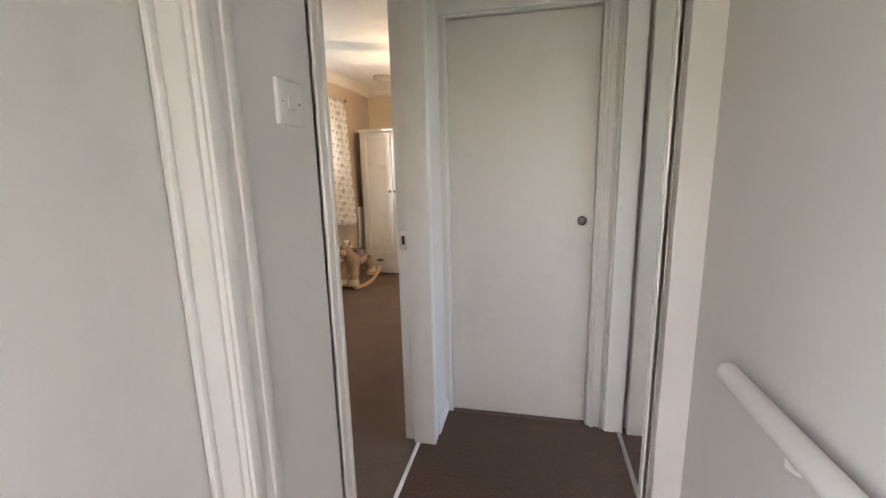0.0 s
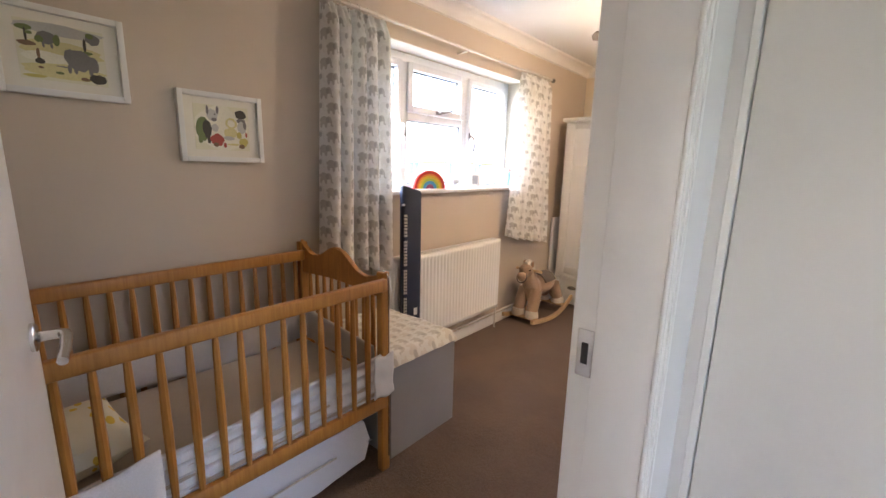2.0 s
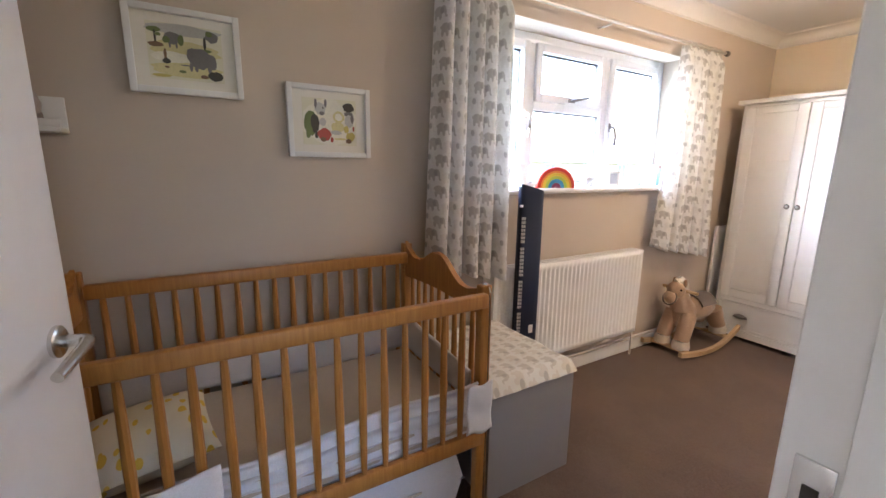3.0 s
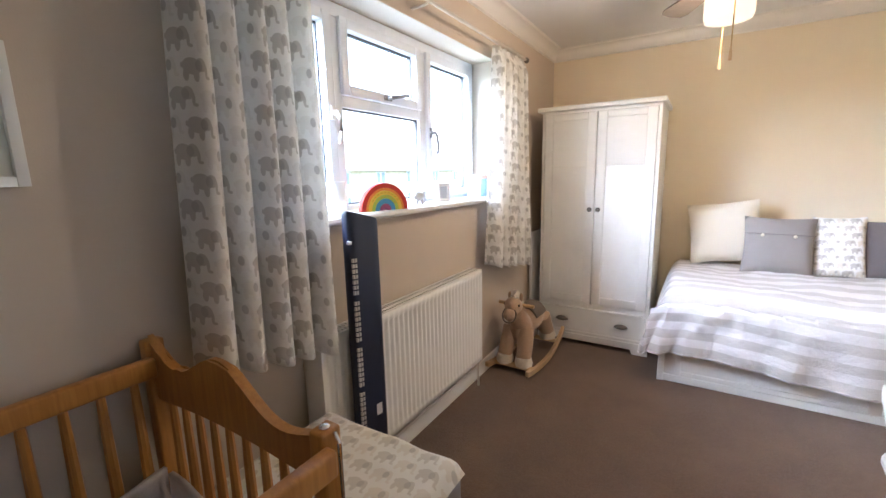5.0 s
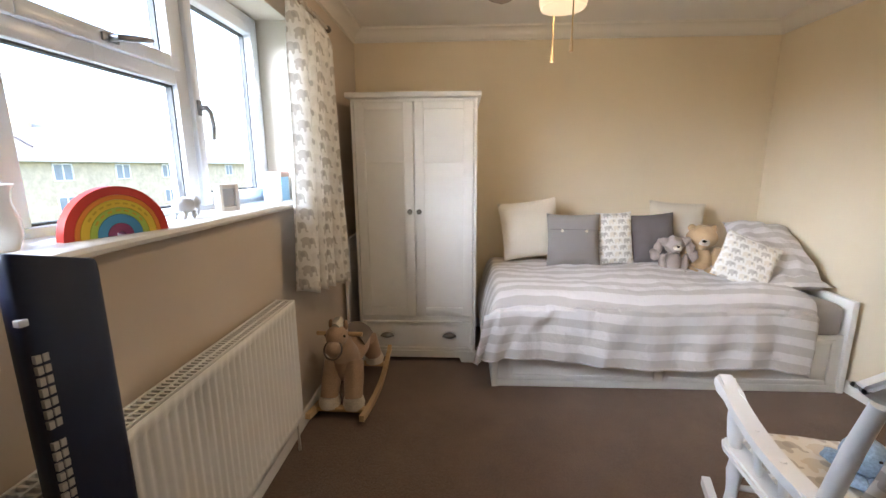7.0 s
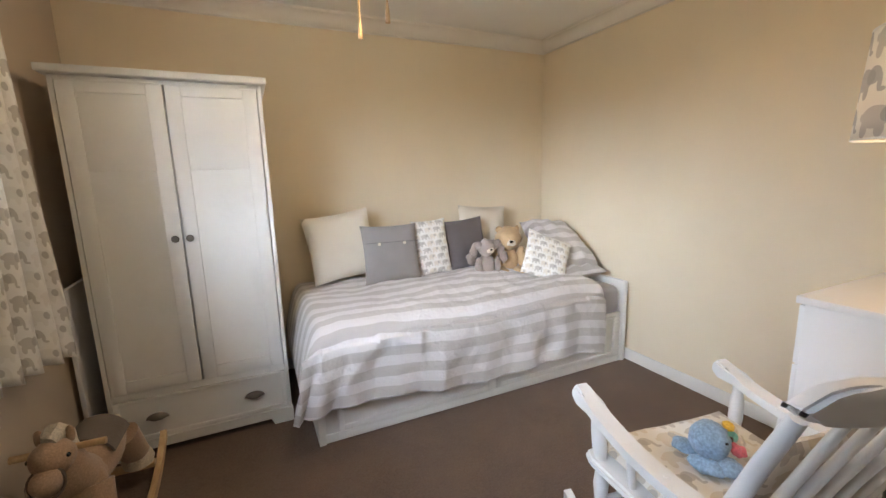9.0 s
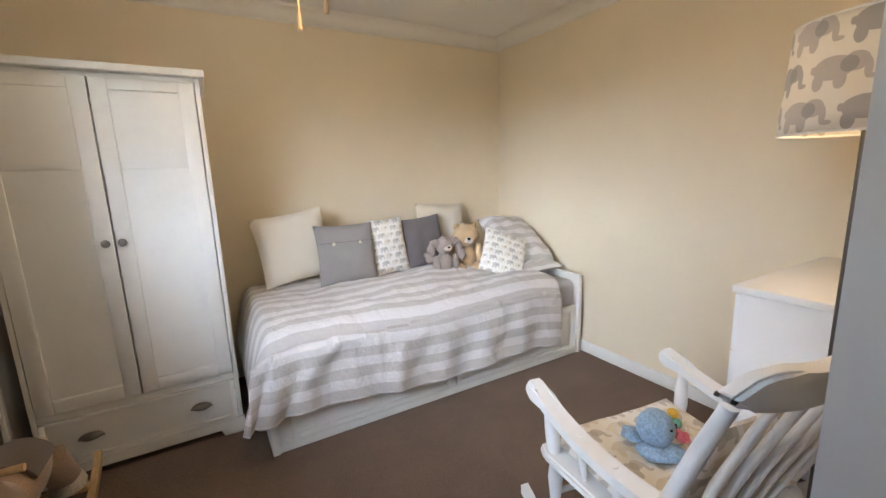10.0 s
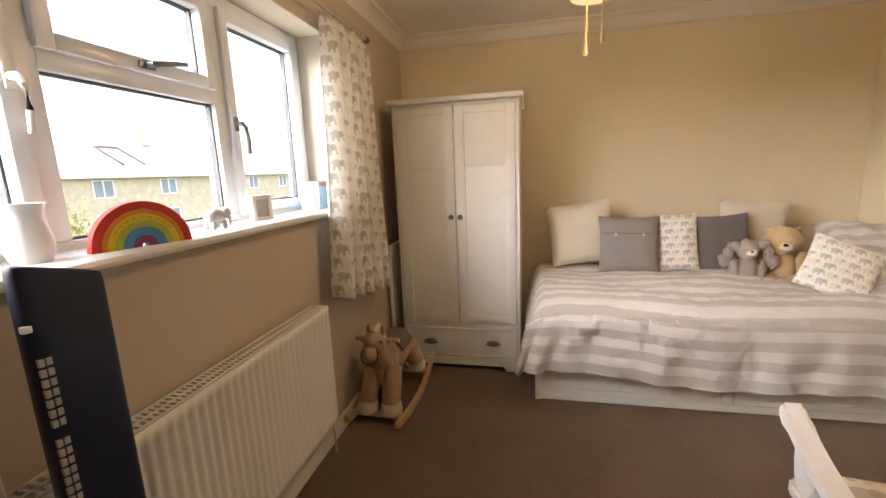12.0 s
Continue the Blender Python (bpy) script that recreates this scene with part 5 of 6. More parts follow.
def rocking_chair():
    c = thing("rocking_chair", (0.03, 3.27, 0), "white painted spindle-back rocking chair", "rocking chair")
    m = Matrix.Translation((0.035, 3.245, 0)) @ Matrix.Rotation(radians(-10), 4, "Z") @ Matrix.Diagonal((1.1, 1.0, 1.0, 1.0))

    def put(name, bm, mt=CHAIR, parent=c, label=""):
        bmesh.ops.transform(bm, matrix=m, verts=bm.verts)
        return part(name, bm, mt, parent, label)

    seat_outline = [(-0.27, 0.245), (-0.285, 0.20), (-0.255, -0.20), (-0.22, -0.235), (0.22, -0.235), (0.255, -0.20), (0.285, 0.20), (0.27, 0.245), (0.18, 0.262), (-0.18, 0.262)]
    sb = prism(bmesh.new(), seat_outline, "z", 0.375, 0.405)
    bmesh.ops.bevel(sb, geom=list(sb.edges), offset=0.008, segments=2, affect="EDGES")
    put("seat", sb)
    for x in (-0.245, 0.245):
        bm = bmesh.new()
        low, top = [], []
        for k in range(21):
            u = k / 20 * 2 - 1
            y = -0.04 + 0.43 * u
            z = 0.004 + 0.085 * u * u
            low.append((y, z))
            top.append((y, z + 0.036))
        prism(bm, low + top[::-1], "x", x - 0.014, x + 0.014)
        put("rocker", bm)
        put("leg", tube(bmesh.new(), [(x * 1.0, 0.20, 0.042), (x * 1.0, 0.20, 0.14), (x * 0.98, 0.20, 0.22), (x * 0.97, 0.205, 0.30), (x * 0.95, 0.21, 0.385)], [0.015, 0.022, 0.017, 0.024, 0.016], 14))
        put("leg", tube(bmesh.new(), [(x * 1.0, -0.24, 0.05), (x * 0.98, -0.22, 0.15), (x * 0.94, -0.20, 0.28), (x * 0.90, -0.185, 0.385)], [0.015, 0.022, 0.020, 0.016], 14))
        # arm: flat, sloping up to a scrolled front
        arm = []
        for k in range(15):
            u = k / 14
            y = -0.245 + 0.53 * u
            z = 0.575 + 0.035 * u - 0.035 * math.sin(u * math.pi) + (0.012 if u > 0.9 else 0)
            arm.append((y, z))
        prof = arm + [(0.300, 0.602), (0.302, 0.580), (0.288, 0.566), (0.268, 0.570)] + [(y, z - 0.028) for y, z in arm[::-1][2:]]
        ab = prism(bmesh.new(), prof, "x", x * 1.10 - 0.026, x * 1.10 + 0.026)
        bmesh.ops.bevel(ab, geom=[e for e in ab.edges if abs(e.verts[0].co.x - e.verts[1].co.x) < 1e-6], offset=0.008, segments=2, affect="EDGES")
        put("arm", ab)
        put("arm_post", tube(bmesh.new(), [(x * 1.02, 0.19, 0.395), (x * 1.04, 0.195, 0.44), (x * 1.06, 0.20, 0.50), (x * 1.08, 0.205, 0.54), (x * 1.09, 0.21, 0.585)], [0.015, 0.022, 0.021, 0.015, 0.017], 14))
        for y in (0.05, -0.09):
            put("arm_spindle", tube(bmesh.new(), [(x * 1.0, y, 0.395), (x * 1.05, y, 0.48), (x * 1.09, y, 0.562)], [0.008, 0.011, 0.008], 10))
        put("back_post", tube(bmesh.new(), [(x * 0.90, -0.175, 0.39), (x * 1.02, -0.235, 0.57), (x * 1.12, -0.315, 0.76), (x * 1.18, -0.378, 0.902)], [0.016, 0.020, 0.018, 0.015], 14))
        put("side_stretcher", tube(bmesh.new(), [(x * 0.99, 0.20, 0.20), (x * 0.98, 0.0, 0.20), (x * 0.97, -0.21, 0.20)], [0.009, 0.014, 0.009], 10))
    put("front_stretcher", tube(bmesh.new(), [(-0.24, 0.20, 0.24), (0, 0.20, 0.24), (0.24, 0.20, 0.24)], [0.009, 0.015, 0.009], 10))
    for k in range(5):
        x = -0.145 + k * 0.0725
        put("back_spindle", tube(bmesh.new(), [(x * 0.9, -0.195, 0.395), (x * 1.08, -0.265, 0.60), (x * 1.28, -0.395, 0.908)], [0.009, 0.0125, 0.010], 12))
    rim_hi, rim_lo = [], []
    for k in range(29):
        u = k / 28 * 2 - 1
        lobe = max(0.02, 1 - abs(u) ** 6) ** 0.5
        rim_hi.append((0.345 * u, 0.945 + lobe * (0.054 + 0.017 * math.cos(u * math.tau))))
        rim_lo.append((0.345 * u, 0.945 - lobe * (0.046 - 0.008 * math.cos(u * math.tau))))
    cb = prism(bmesh.new(), rim_lo + rim_hi[::-1], "y", -0.420, -0.382)
    for v in cb.verts:
        v.co.y -= 0.03 * (1 - (v.co.x / 0.345) ** 2) + 0.4 * (v.co.z - 0.93)
    bmesh.ops.bevel(cb, geom=[e for e in cb.edges if abs(e.verts[0].co.y - e.verts[1].co.y) < 0.02 and abs(e.verts[0].co.x - e.verts[1].co.x) > 1e-4], offset=0.009, segments=2, affect="EDGES")
    put("crest_rail", cb)
    pad = thing("seat_cushion", (0.03, 3.28, 0.405), "elephant-print seat pad on the rocking chair", "cushion")
    pb = cushion_bm(0.50, 0.47, 0.055, n=18, puff=0.3, crease=0.006)
    bmesh.ops.transform(pb, matrix=m @ Matrix.Translation((0, 0.02, 0.432)) @ Matrix.Rotation(radians(-90), 4, "X"), verts=pb.verts)
    part("cover", pb, ELEPHANT, pad)
    back = thing("back_cushion", (0.03, 3.08, 0.6), "elephant-print back pad tied to the chair", "cushion")
    bb = cushion_bm(0.36, 0.30, 0.045, n=16, puff=0.3, crease=0.006)
    bmesh.ops.transform(bb, matrix=m @ Matrix.Translation((0, -0.212, 0.60)) @ Matrix.Rotation(radians(20), 4, "X"), verts=bb.verts)
    part("cover", bb, ELEPHANT, back)


rocking_chair()

KNIT = fabric("pale_blue_knit", (0.27, 0.40, 0.55), 120, 0.15, 1.0)
PINK = fabric("coral_knit", (0.75, 0.16, 0.20), 120, 0.12, 1.0)
YELLOW = fabric("yellow_knit", (0.80, 0.50, 0.06), 120, 0.12, 1.0)
TEAL = fabric("mint_knit", (0.20, 0.55, 0.50), 120, 0.12, 1.0)
plush("toy_octopus", (0.0, 3.27, 0.462), 0.165, 20, [
    ((0, 0, 0.46), (0.34, 0.33, 0.33), KNIT), ((-0.30, -0.05, 0.12), (0.20, 0.30, 0.11), KNIT), ((-0.10, -0.34, 0.13), (0.24, 0.20, 0.12), KNIT), ((0.05, 0.38, 0.12), (0.18, 0.24, 0.11), KNIT),
    ((0.16, -0.36, 0.36), (0.12, 0.10, 0.10), PINK), ((0.28, -0.42, 0.26), (0.12, 0.12, 0.10), PINK), ((0.34, -0.26, 0.46), (0.12, 0.10, 0.09), TEAL), ((0.48, -0.20, 0.56), (0.14, 0.10, 0.09), YELLOW),
    ((0.50, -0.36, 0.32), (0.18, 0.10, 0.10), PLUSH_CREAM), ((0.62, -0.24, 0.42), (0.12, 0.09, 0.09), PLUSH_CREAM), ((0.10, -0.30, 0.55), (0.035, 0.03, 0.035), BLACK), ((-0.14, -0.29, 0.57), (0.035, 0.03, 0.035), BLACK)],
    "blue knitted octopus with bright curled arms", "soft toy")

# ---- chest of drawers, lamp, plant ----
dr = thing("chest_of_drawers", (0.79, 3.04, 0), "white laminate chest of drawers against the wall", "chest of drawers")
LAM = plain("white_laminate", (0.80, 0.80, 0.80), 0.4, vary=0.02, bump=0.02)
part("carcass", solid(0.42, 1.155, 2.822, 3.262, 0.0, 0.888, bevel=0.002), LAM, dr)
part("top", solid(0.412, 1.162, 2.82, 3.285, 0.889, 0.913, bevel=0.002), LAM, dr)
for k in range(4):
    d = part("drawer", solid(0.428, 1.148, 3.263, 3.280, 0.06 + k * 0.207, 0.26 + k * 0.207, bevel=0.002), LAM, dr)
    for x in (0.60, 0.97):
        kb = ball(bmesh.new(), (x, 3.292, 0.16 + k * 0.207), (0.014, 0.014, 0.014), u=12, v=8)
        part("knob", kb, CHROME, d)

lamp = thing("floor_lamp", (0.368, 2.996, 0), "floor lamp with an elephant-print drum shade, lit", "floor lamp")
part("base", lathe(bmesh.new(), [(0.0, 0.0), (0.06, 0.0), (0.06, 0.012), (0.05, 0.022), (0.014, 0.028), (0.0, 0.028)], (0.368, 2.996, 0), 32), CHROME, lamp)
part("pole", tube(bmesh.new(), [(0.368, 2.996, 0.02), (0.368, 2.996, 1.46)], 0.011, 16), PEWTER, lamp, "dark metal pole")
SHADE = elephant_cloth("lit_elephant_shade", (0.125, 0.088), (0.80, 0.76, 0.68), (0.42, 0.40, 0.38), (0.52, 0.48, 0.44), 0.2)


def shade_at(a, q):
    r = 0.18 - 0.014 * q
    return (0.368 + r * math.cos(a * math.tau), 2.996 + r * math.sin(a * math.tau), 1.388 + 0.265 * q)


thicken(part("shade", sheet(48, 6, shade_at, lambda a, q: (a * 0.99 + 0.02, q * 0.25 + 0.004)), SHADE, lamp, "elephant-print fabric shade"), 0.003)
for q in (0.0, 1.0):
    part("rim", tube(bmesh.new(), [shade_at(k / 40, q) for k in range(41)], 0.003, 6), SW, lamp)
part("bulb", ball(bmesh.new(), (0.368, 2.996, 1.52), (0.03, 0.03, 0.045), u=16, v=10), glow("warm_bulb", (1.0, 0.72, 0.4), 0.4), lamp, "lit warm bulb").visible_shadow = False

pot = thing("pot_plant", (0.66, 2.95, 0.913), "small trailing green plant in a white pot", "plant")
part("pot", lathe(bmesh.new(), [(0.0, 0.914), (0.045, 0.914), (0.06, 1.0), (0.062, 1.01), (0.052, 1.008), (0.05, 0.99), (0.0, 0.985)], (0.66, 2.95, 0), 24), SW, pot)
LEAVES = plain("dull_green_leaves", (0.09, 0.12, 0.06), 0.6, vary=0.3)
rnd = random.Random(5)
for k in range(46):
    a, e, r = rnd.uniform(0, math.tau), rnd.uniform(-0.3, 1.3), rnd.uniform(0.05, 0.12)
    c = Vector((0.66, 2.95, 1.03)) + Vector((math.cos(a) * math.cos(e), math.sin(a) * math.cos(e), math.sin(e))) * r
    q = Euler((rnd.uniform(-1, 1), rnd.uniform(-1, 1), a)).to_matrix().to_4x4()
    lf = sheet(2, 4, lambda u, v: (0.012 * (2 * u - 1) * math.sin(math.pi * (0.06 + 0.9 * v)), 0.045 * v, -0.01 * v * v + 0.004 * abs(2 * u - 1)), lambda u, v: (u, v))
    bmesh.ops.transform(lf, matrix=Matrix.Translation(c) @ q, verts=lf.verts)
    part("leaf", lf, LEAVES, pot)

# ---- ceiling fan ----
fan = thing("ceiling_fan", (-0.762, 3.93, TOP), "ceiling fan with flat blades and a lit glass shade", "ceiling fan")
CORD = plain("brass_pull_chain", (0.42, 0.30, 0.14), 0.4, 0.5)
FANMETAL = plain("fan_body_metal", (0.50, 0.46, 0.40), 0.35, 0.6)
part("canopy", lathe(bmesh.new(), [(0.0, TOP), (0.075, TOP), (0.07, TOP - 0.03), (0.03, TOP - 0.055), (0.0, TOP - 0.055)], (-0.762, 3.93, 0), 28), FANMETAL, fan)
part("motor", lathe(bmesh.new(), [(0.0, TOP - 0.05), (0.03, TOP - 0.055), (0.10, TOP - 0.09), (0.112, TOP - 0.13), (0.11, TOP - 0.20), (0.085, TOP - 0.235), (0.05, TOP - 0.255), (0.05, TOP - 0.30), (0.0, TOP - 0.30)], (-0.762, 3.93, 0), 32), FANMETAL, fan)
BLADE = wood("grey_brown_fan_blade", (0.24, 0.20, 0.17), (0.17, 0.14, 0.12), (0.1, 1, 1))
for k in range(4):
    turn = Matrix.Translation((-0.762, 3.93, 2.125)) @ Matrix.Rotation(radians(30.6 + 90 * k), 4, "Z") @ Matrix.Rotation(radians(9), 4, "X")
    outline = [(0.15, -0.04), (0.43, -0.062), (0.475, -0.05), (0.49, 0.0), (0.475, 0.05), (0.43, 0.062), (0.15, 0.04)]
    bm = prism(bmesh.new(), outline, "z", -0.004, 0.004)
    bmesh.ops.transform(bm, matrix=turn, verts=bm.verts)
    bl = part("blade", bm, BLADE, fan)
    part("blade_arm", solid(0.09, 0.20, -0.018, 0.018, 0.004, 0.010, bevel=0.003, turn=turn), FANMETAL, bl)
part("glass_shade", lathe(bmesh.new(), [(0.05, 2.10), (0.082, 2.085), (0.090, 2.06), (0.090, 1.962), (0.084, 1.943), (0.06, 1.936), (0.0, 1.934)], (-0.762, 3.93, 0), 32), glow("lit_opal_glass", (1.0, 0.78, 0.50), 0.07), fan, "lit opal glass shade").visible_shadow = False
for x, y, z in ((-0.778, 4.025, 1.772), (-0.746, 3.835, 1.764)):
    cord = tube(bmesh.new(), [(x, y, 2.12), (x, y, z + 0.05)], 0.003, 6)
    cd = part("pull_cord", cord, CORD, fan)
    part("cord_pull", tube(bmesh.new(), [(x, y, z + 0.055), (x, y, z + 0.03), (x, y, z)], [0.003, 0.006, 0.007], 10), BEECH, cd, "small wooden pull")

# ---- pictures and shelf ----
MOUNT = plain("picture_mount", (0.80, 0.76, 0.66), 0.7, vary=0.03)
PAPER = plain("picture_paper", (0.74, 0.71, 0.54), 0.7, vary=0.08, grain=60)
INK = {"grey": (0.20, 0.19, 0.18), "green": (0.17, 0.21, 0.08), "dark": (0.07, 0.065, 0.05), "red": (0.45, 0.10, 0.07), "yellow": (0.55, 0.47, 0.14), "brown": (0.22, 0.14, 0.08), "straw": (0.66, 0.60, 0.30), "mist": (0.52, 0.51, 0.47), "paper": (0.78, 0.75, 0.62)}
INKS = {k: plain("print_" + k, v, 0.7, vary=0.22, grain=160) for k, v in INK.items()}


def picture(y0, y1, z0, z1, shapes, label):
    p = thing("framed_picture", (WX, (y0 + y1) / 2, (z0 + z1) / 2), label, "picture", "pictures over the cot")
    bm = bmesh.new()
    w = 0.020
    for a, b, lo, hi in ((y0, y0 + w, z0, z1), (y1 - w, y1, z0, z1), (y0 + w, y1 - w, z0, z0 + w), (y0 + w, y1 - w, z1 - w, z1)):
        box(bm, WX, WX + 0.026, a, b, lo, hi, 0.002, 2)
    part("frame", bm, WHITE_WOOD, p)
    part("mount", solid(WX + 0.002, WX + 0.010, y0 + w, y1 - w, z0 + w, z1 - w, bevel=0), MOUNT, p)
    d = 0.038
    pic = part("print", solid(WX + 0.010, WX + 0.0115, y0 + w + d, y1 - w - d, z0 + w + d * 0.75, z1 - w - d * 0.75, bevel=0), PAPER, p)
    ya, yb, za, zb = y0 + w + d, y1 - w - d, z0 + w + d * 0.75, z1 - w - d * 0.75
    for k, (u, v, ru, rv, ink) in enumerate(shapes):
        c = (WX + 0.0122 + 0.0001 * k, ya + (yb - ya) * u, za + (zb - za) * v)
        s = bmesh.new()
        ring = []
        for i in range(18):
            t = i / 18 * math.tau
            k2 = 1 + 0.22 * noise.noise(Vector((math.cos(t) * 2 + u * 9, math.sin(t) * 2, k)))
            ring.append(s.verts.new((c[0], c[1] + ru * (yb - ya) * k2 * math.cos(t), c[2] + rv * (zb - za) * k2 * math.sin(t))))
        s.faces.new(ring)
        part("drawn_shape", s, INKS[ink], pic)


picture(1.195, 1.528, 1.532, 1.803, [
    (0.50, 0.90, 0.50, 0.10, "mist"), (0.50, 0.55, 0.48, 0.16, "straw"), (0.50, 0.18, 0.49, 0.14, "straw"), (0.30, 0.40, 0.26, 0.10, "paper"),
    (0.10, 0.86, 0.09, 0.05, "green"), (0.11, 0.74, 0.015, 0.12, "dark"), (0.15, 0.78, 0.04, 0.03, "green"), (0.11, 0.60, 0.10, 0.045, "brown"),
    (0.33, 0.74, 0.11, 0.11, "grey"), (0.44, 0.72, 0.04, 0.10, "green"), (0.25, 0.70, 0.05, 0.06, "green"), (0.29, 0.61, 0.015, 0.05, "grey"), (0.38, 0.61, 0.015, 0.05, "grey"),
    (0.86, 0.84, 0.09, 0.10, "grey"), (0.83, 0.90, 0.05, 0.05, "green"), (0.76, 0.70, 0.02, 0.14, "dark"), (0.78, 0.58, 0.07, 0.03, "green"),
    (0.22, 0.44, 0.02, 0.10, "brown"), (0.23, 0.32, 0.055, 0.05, "dark"), (0.23, 0.21, 0.03, 0.02, "brown"),
    (0.68, 0.42, 0.18, 0.19, "grey"), (0.84, 0.38, 0.07, 0.14, "grey"), (0.57, 0.50, 0.06, 0.10, "grey"), (0.55, 0.25, 0.025, 0.08, "grey"), (0.62, 0.24, 0.025, 0.07, "grey"), (0.80, 0.24, 0.025, 0.08, "grey"), (0.48, 0.27, 0.08, 0.012, "grey"),
    (0.88, 0.12, 0.11, 0.09, "dark"), (0.72, 0.09, 0.06, 0.035, "brown"), (0.43, 0.15, 0.05, 0.025, "green"), (0.15, 0.05, 0.13, 0.03, "yellow")], "white framed print of grey animals in a field")
picture(1.675, 2.008, 1.335, 1.612, [
    (0.50, 0.50, 0.50, 0.50, "paper"), (0.14, 0.46, 0.12, 0.26, "green"), (0.09, 0.22, 0.04, 0.08, "green"), (0.24, 0.22, 0.03, 0.08, "dark"), (0.22, 0.46, 0.08, 0.20, "dark"),
    (0.32, 0.78, 0.10, 0.13, "mist"), (0.24, 0.88, 0.025, 0.10, "grey"), (0.42, 0.90, 0.025, 0.09, "grey"), (0.35, 0.68, 0.05, 0.04, "grey"), (0.36, 0.50, 0.06, 0.09, "mist"), (0.37, 0.80, 0.012, 0.02, "dark"),
    (0.38, 0.23, 0.12, 0.14, "red"), (0.36, 0.12, 0.05, 0.05, "brown"), (0.66, 0.62, 0.11, 0.13, "straw"), (0.64, 0.40, 0.13, 0.12, "straw"), (0.66, 0.62, 0.07, 0.08, "paper"), (0.60, 0.28, 0.10, 0.05, "mist"),
    (0.85, 0.84, 0.11, 0.10, "dark"), (0.85, 0.70, 0.09, 0.05, "grey"), (0.86, 0.54, 0.09, 0.14, "mist"), (0.92, 0.60, 0.03, 0.10, "grey"), (0.80, 0.36, 0.05, 0.08, "yellow"), (0.88, 0.20, 0.09, 0.10, "yellow"), (0.84, 0.10, 0.06, 0.05, "brown"), (0.52, 0.12, 0.03, 0.06, "red"), (0.94, 0.38, 0.02, 0.06, "red"), (0.68, 0.14, 0.12, 0.025, "straw")], "white framed print of two animals by a chair")
shelf = thing("picture_ledge", (WX, 0.85, 1.39), "white picture ledge fixed on the wall", "shelf")
part("ledge", solid(WX, WX + 0.10, 0.72, 1.025, 1.388, 1.403, bevel=0.002), WHITE_WOOD, shelf)
part("back", solid(WX, WX + 0.012, 0.72, 1.025, 1.403, 1.495, bevel=0.002), WHITE_WOOD, shelf)
part("lip", solid(WX + 0.09, WX + 0.10, 0.72, 1.025, 1.403, 1.425, bevel=0.002), WHITE_WOOD, shelf)
plush("toy_elephant", (WX + 0.055, 0.93, 1.404), 0.16, 70, [((0, 0, 0.42), (0.30, 0.36, 0.30), PLUSH_GREY), ((0, -0.36, 0.62), (0.24, 0.24, 0.24), PLUSH_GREY), ((0, -0.62, 0.42), (0.07, 0.09, 0.26), PLUSH_GREY), ((-0.26, -0.34, 0.64), (0.16, 0.05, 0.20), PLUSH_GREY), ((0.26, -0.34, 0.64), (0.16, 0.05, 0.20), PLUSH_GREY), ((-0.16, -0.18, 0.13), (0.10, 0.10, 0.14), PLUSH_GREY), ((0.16, -0.18, 0.13), (0.10, 0.10, 0.14), PLUSH_GREY), ((-0.16, 0.2, 0.13), (0.10, 0.10, 0.14), PLUSH_GREY), ((0.16, 0.2, 0.13), (0.10, 0.10, 0.14), PLUSH_GREY)], "small grey toy elephant standing on the ledge", "soft toy")

# ---- things on the sill ----
SILL = 1.191
bow = thing("toy_rainbow", (-2.0, 3.14, SILL), "painted wooden rainbow standing on the window sill", "toy")
lean = Matrix.Translation((-1.985, 3.135, SILL)) @ Matrix.Rotation(radians(72), 4, "Z")
BANDS = (("red", (0.62, 0.035, 0.02), 0.118, 0.098), ("orange", (0.80, 0.25, 0.03), 0.097, 0.087), ("yellow", (0.80, 0.58, 0.05), 0.086, 0.068), ("lime", (0.42, 0.58, 0.08), 0.067, 0.052), ("blue", (0.05, 0.30, 0.58), 0.051, 0.030), ("plum", (0.26, 0.05, 0.14), 0.029, 0.010))
for nm, col, ro, ri in BANDS:
    out = [(ro * math.cos(k / 24 * math.pi), ro * math.sin(k / 24 * math.pi)) for k in range(25)]
    inn = [(ri * math.cos(k / 24 * math.pi), ri * math.sin(k / 24 * math.pi)) for k in range(25)]
    bm = prism(bmesh.new(), out + inn[::-1], "y", -0.014, 0.014)
    bmesh.ops.transform(bm, matrix=lean, verts=bm.verts)
    part("arch", bm, plain("rainbow_" + nm, col, 0.5, vary=0.06), bow, nm + " painted wooden arch")
script_ink = plain("rainbow_lettering", (0.62, 0.42, 0.03), 0.6)
for row, r in ((0, 0.077), (1, 0.060)):
    for k in range(9 - 2 * row):
        a = radians(35 + k * (110 / (8 - 2 * row)))
        st = solid(-0.0052, 0.0052, -0.0150, -0.0141, -0.0022, 0.0022, bevel=0, turn=lean @ Matrix.Translation((r * math.cos(a), 0, r * math.sin(a))) @ Matrix.Rotation(-(a - math.pi / 2), 4, "Y"))
        part("lettering", st, script_ink, bow)
CERAMIC = plain("white_ceramic", (0.78, 0.77, 0.75), 0.25, vary=0.03)
vase = thing("vase", (-2.06, 2.93, SILL), "white ceramic vase with a fluted rim on the sill", "vase")
part("body", lathe(bmesh.new(), [(0.0, 0.0), (0.034, 0.0), (0.044, 0.03), (0.043, 0.06), (0.034, 0.095), (0.038, 0.12), (0.044, 0.13), (0.040, 0.13), (0.03, 0.095), (0.0, 0.09)], (-2.06, 2.93, SILL), 28), CERAMIC, vase)
fig = thing("elephant_ornament", (-2.03, 3.45, SILL), "small pale grey ceramic elephant on the sill", "ornament")
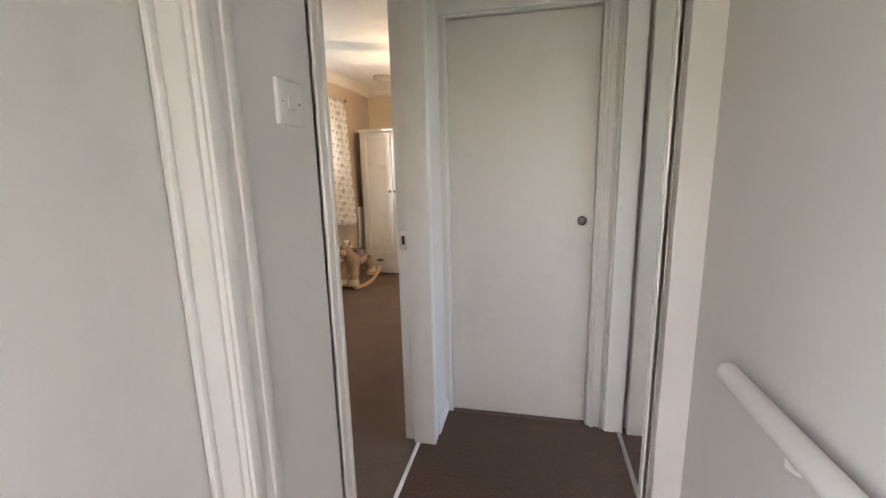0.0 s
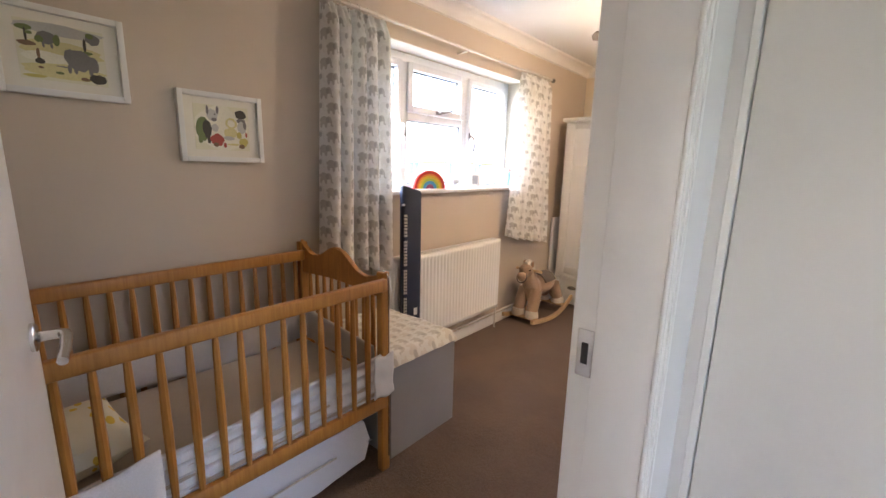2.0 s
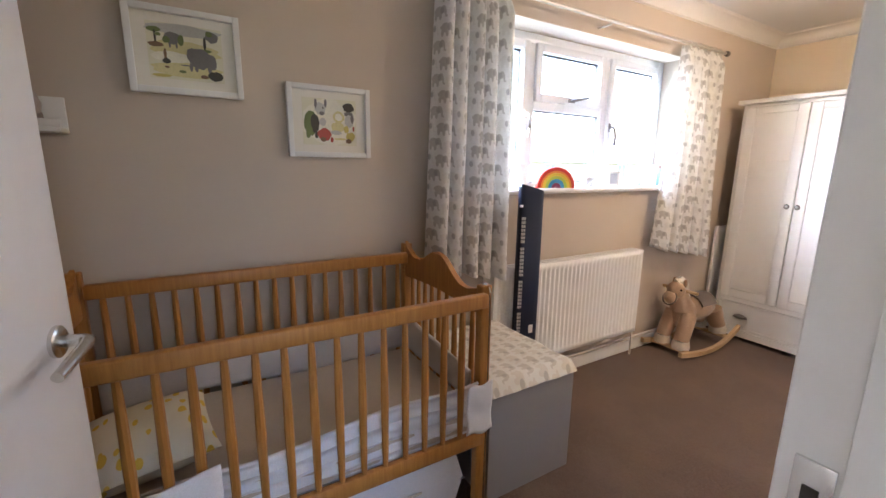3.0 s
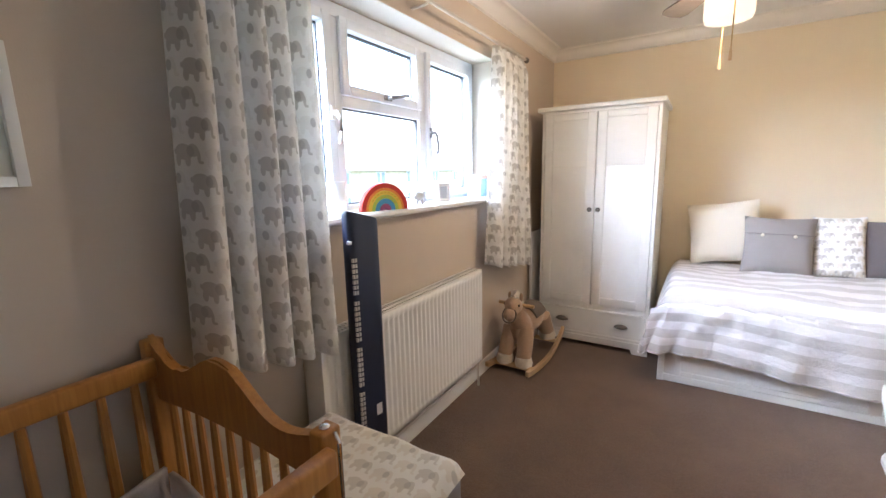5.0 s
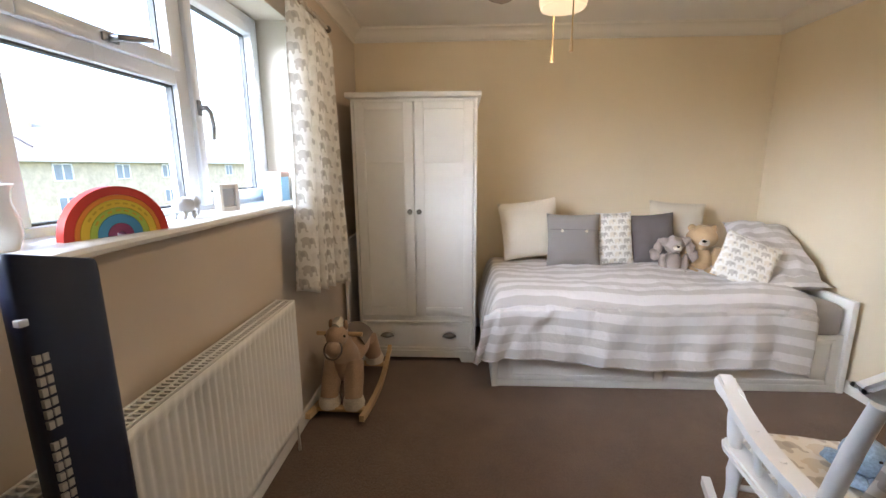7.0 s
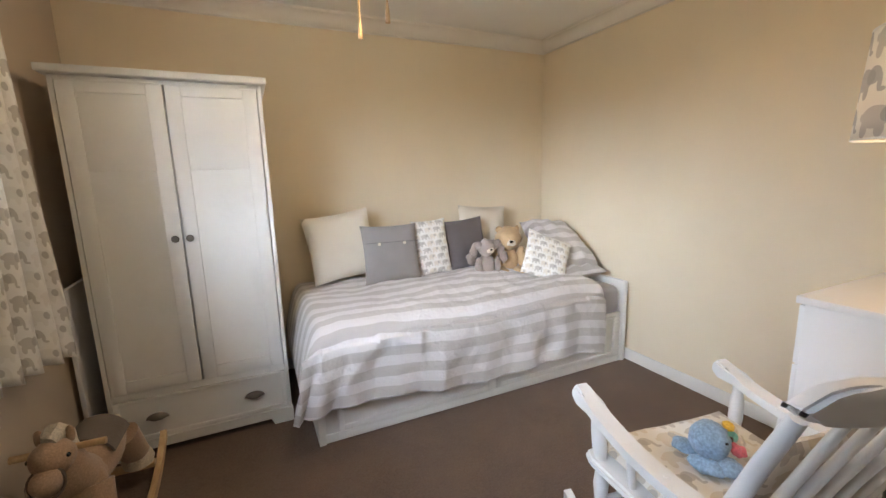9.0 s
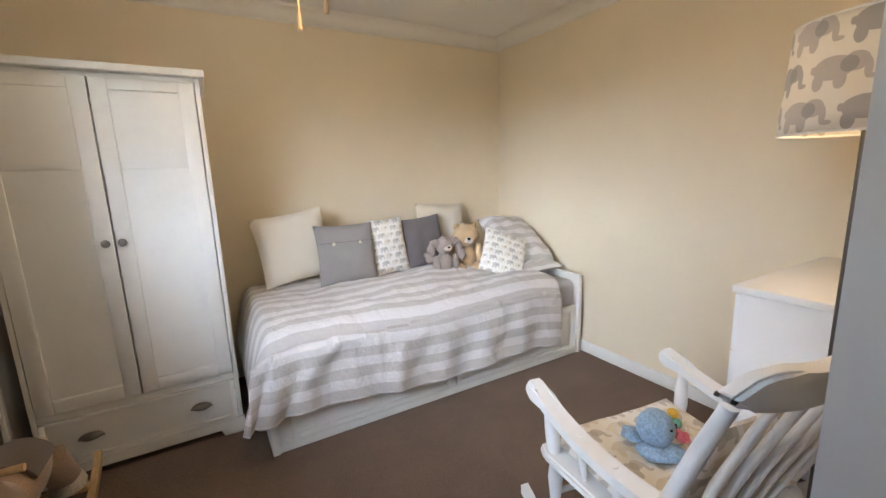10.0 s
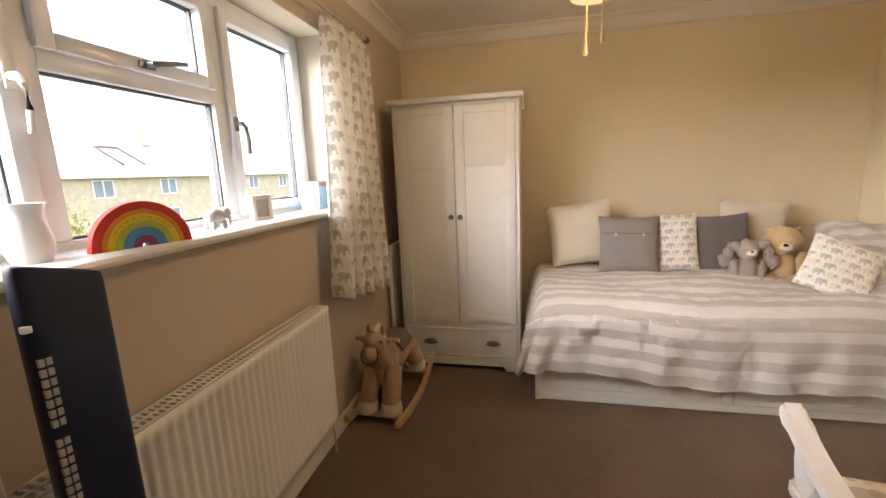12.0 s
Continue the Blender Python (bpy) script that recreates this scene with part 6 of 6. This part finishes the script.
eb = bmesh.new()
for c, s in (((0, 0, 0.042), (0.028, 0.042, 0.027)), ((0, 0.045, 0.05), (0.022, 0.022, 0.022)), ((0, 0.068, 0.03), (0.007, 0.008, 0.028)), ((0.02, 0.036, 0.05), (0.006, 0.016, 0.02)), ((-0.02, 0.036, 0.05), (0.006, 0.016, 0.02)), ((0.015, 0.025, 0.013), (0.009, 0.009, 0.014)), ((-0.015, 0.025, 0.013), (0.009, 0.009, 0.014)), ((0.015, -0.025, 0.013), (0.009, 0.009, 0.014)), ((-0.015, -0.025, 0.013), (0.009, 0.009, 0.014))):
    ball(eb, (-2.03 + c[0], 3.45 + c[1], SILL + c[2]), s, u=14, v=9)
part("figure", eb, plain("grey_glaze", (0.50, 0.51, 0.53), 0.3), fig)
pf = thing("photo_frame", (-2.03, 3.70, SILL), "small white block photo frame on the sill", "photo frame")
turn = Matrix.Translation((-2.03, 3.70, SILL)) @ Matrix.Rotation(radians(-18), 4, "Z")
fb = bmesh.new()
for p, q, lo, hi in ((-0.045, -0.028, 0, 0.10), (0.028, 0.045, 0, 0.10), (-0.028, 0.028, 0, 0.017), (-0.028, 0.028, 0.083, 0.10)):
    box(fb, -0.014, 0.014, p, q, lo, hi, 0.002, 1, turn)
part("frame", fb, CERAMIC, pf)
part("photo", solid(-0.010, 0.004, -0.028, 0.028, 0.017, 0.083, bevel=0, turn=turn), plain("faded_photograph", (0.42, 0.44, 0.48), 0.5), pf, "dim grey photograph")
jar = thing("candle_jar", (-2.02, 4.06, SILL), "white ceramic candle jar on the sill", "candle jar")
part("jar", lathe(bmesh.new(), [(0.0, 0.0), (0.036, 0.0), (0.04, 0.006), (0.04, 0.078), (0.037, 0.082), (0.033, 0.078), (0.033, 0.066), (0.0, 0.066)], (-2.02, 4.06, SILL), 26), CERAMIC, jar)
bx = thing("gift_box", (-2.06, 4.20, SILL), "light blue card box standing on the sill", "box")
BLUEBOX = plain("pale_blue_card", (0.25, 0.45, 0.62), 0.6)
part("box", solid(-2.10, -2.02, 4.155, 4.245, SILL, SILL + 0.125, bevel=0.002), BLUEBOX, bx)
part("box_lid", solid(-2.104, -2.016, 4.151, 4.249, SILL + 0.115, SILL + 0.14, bevel=0.002), plain("brown_card", (0.40, 0.25, 0.20), 0.6), bx, "reddish brown lid")
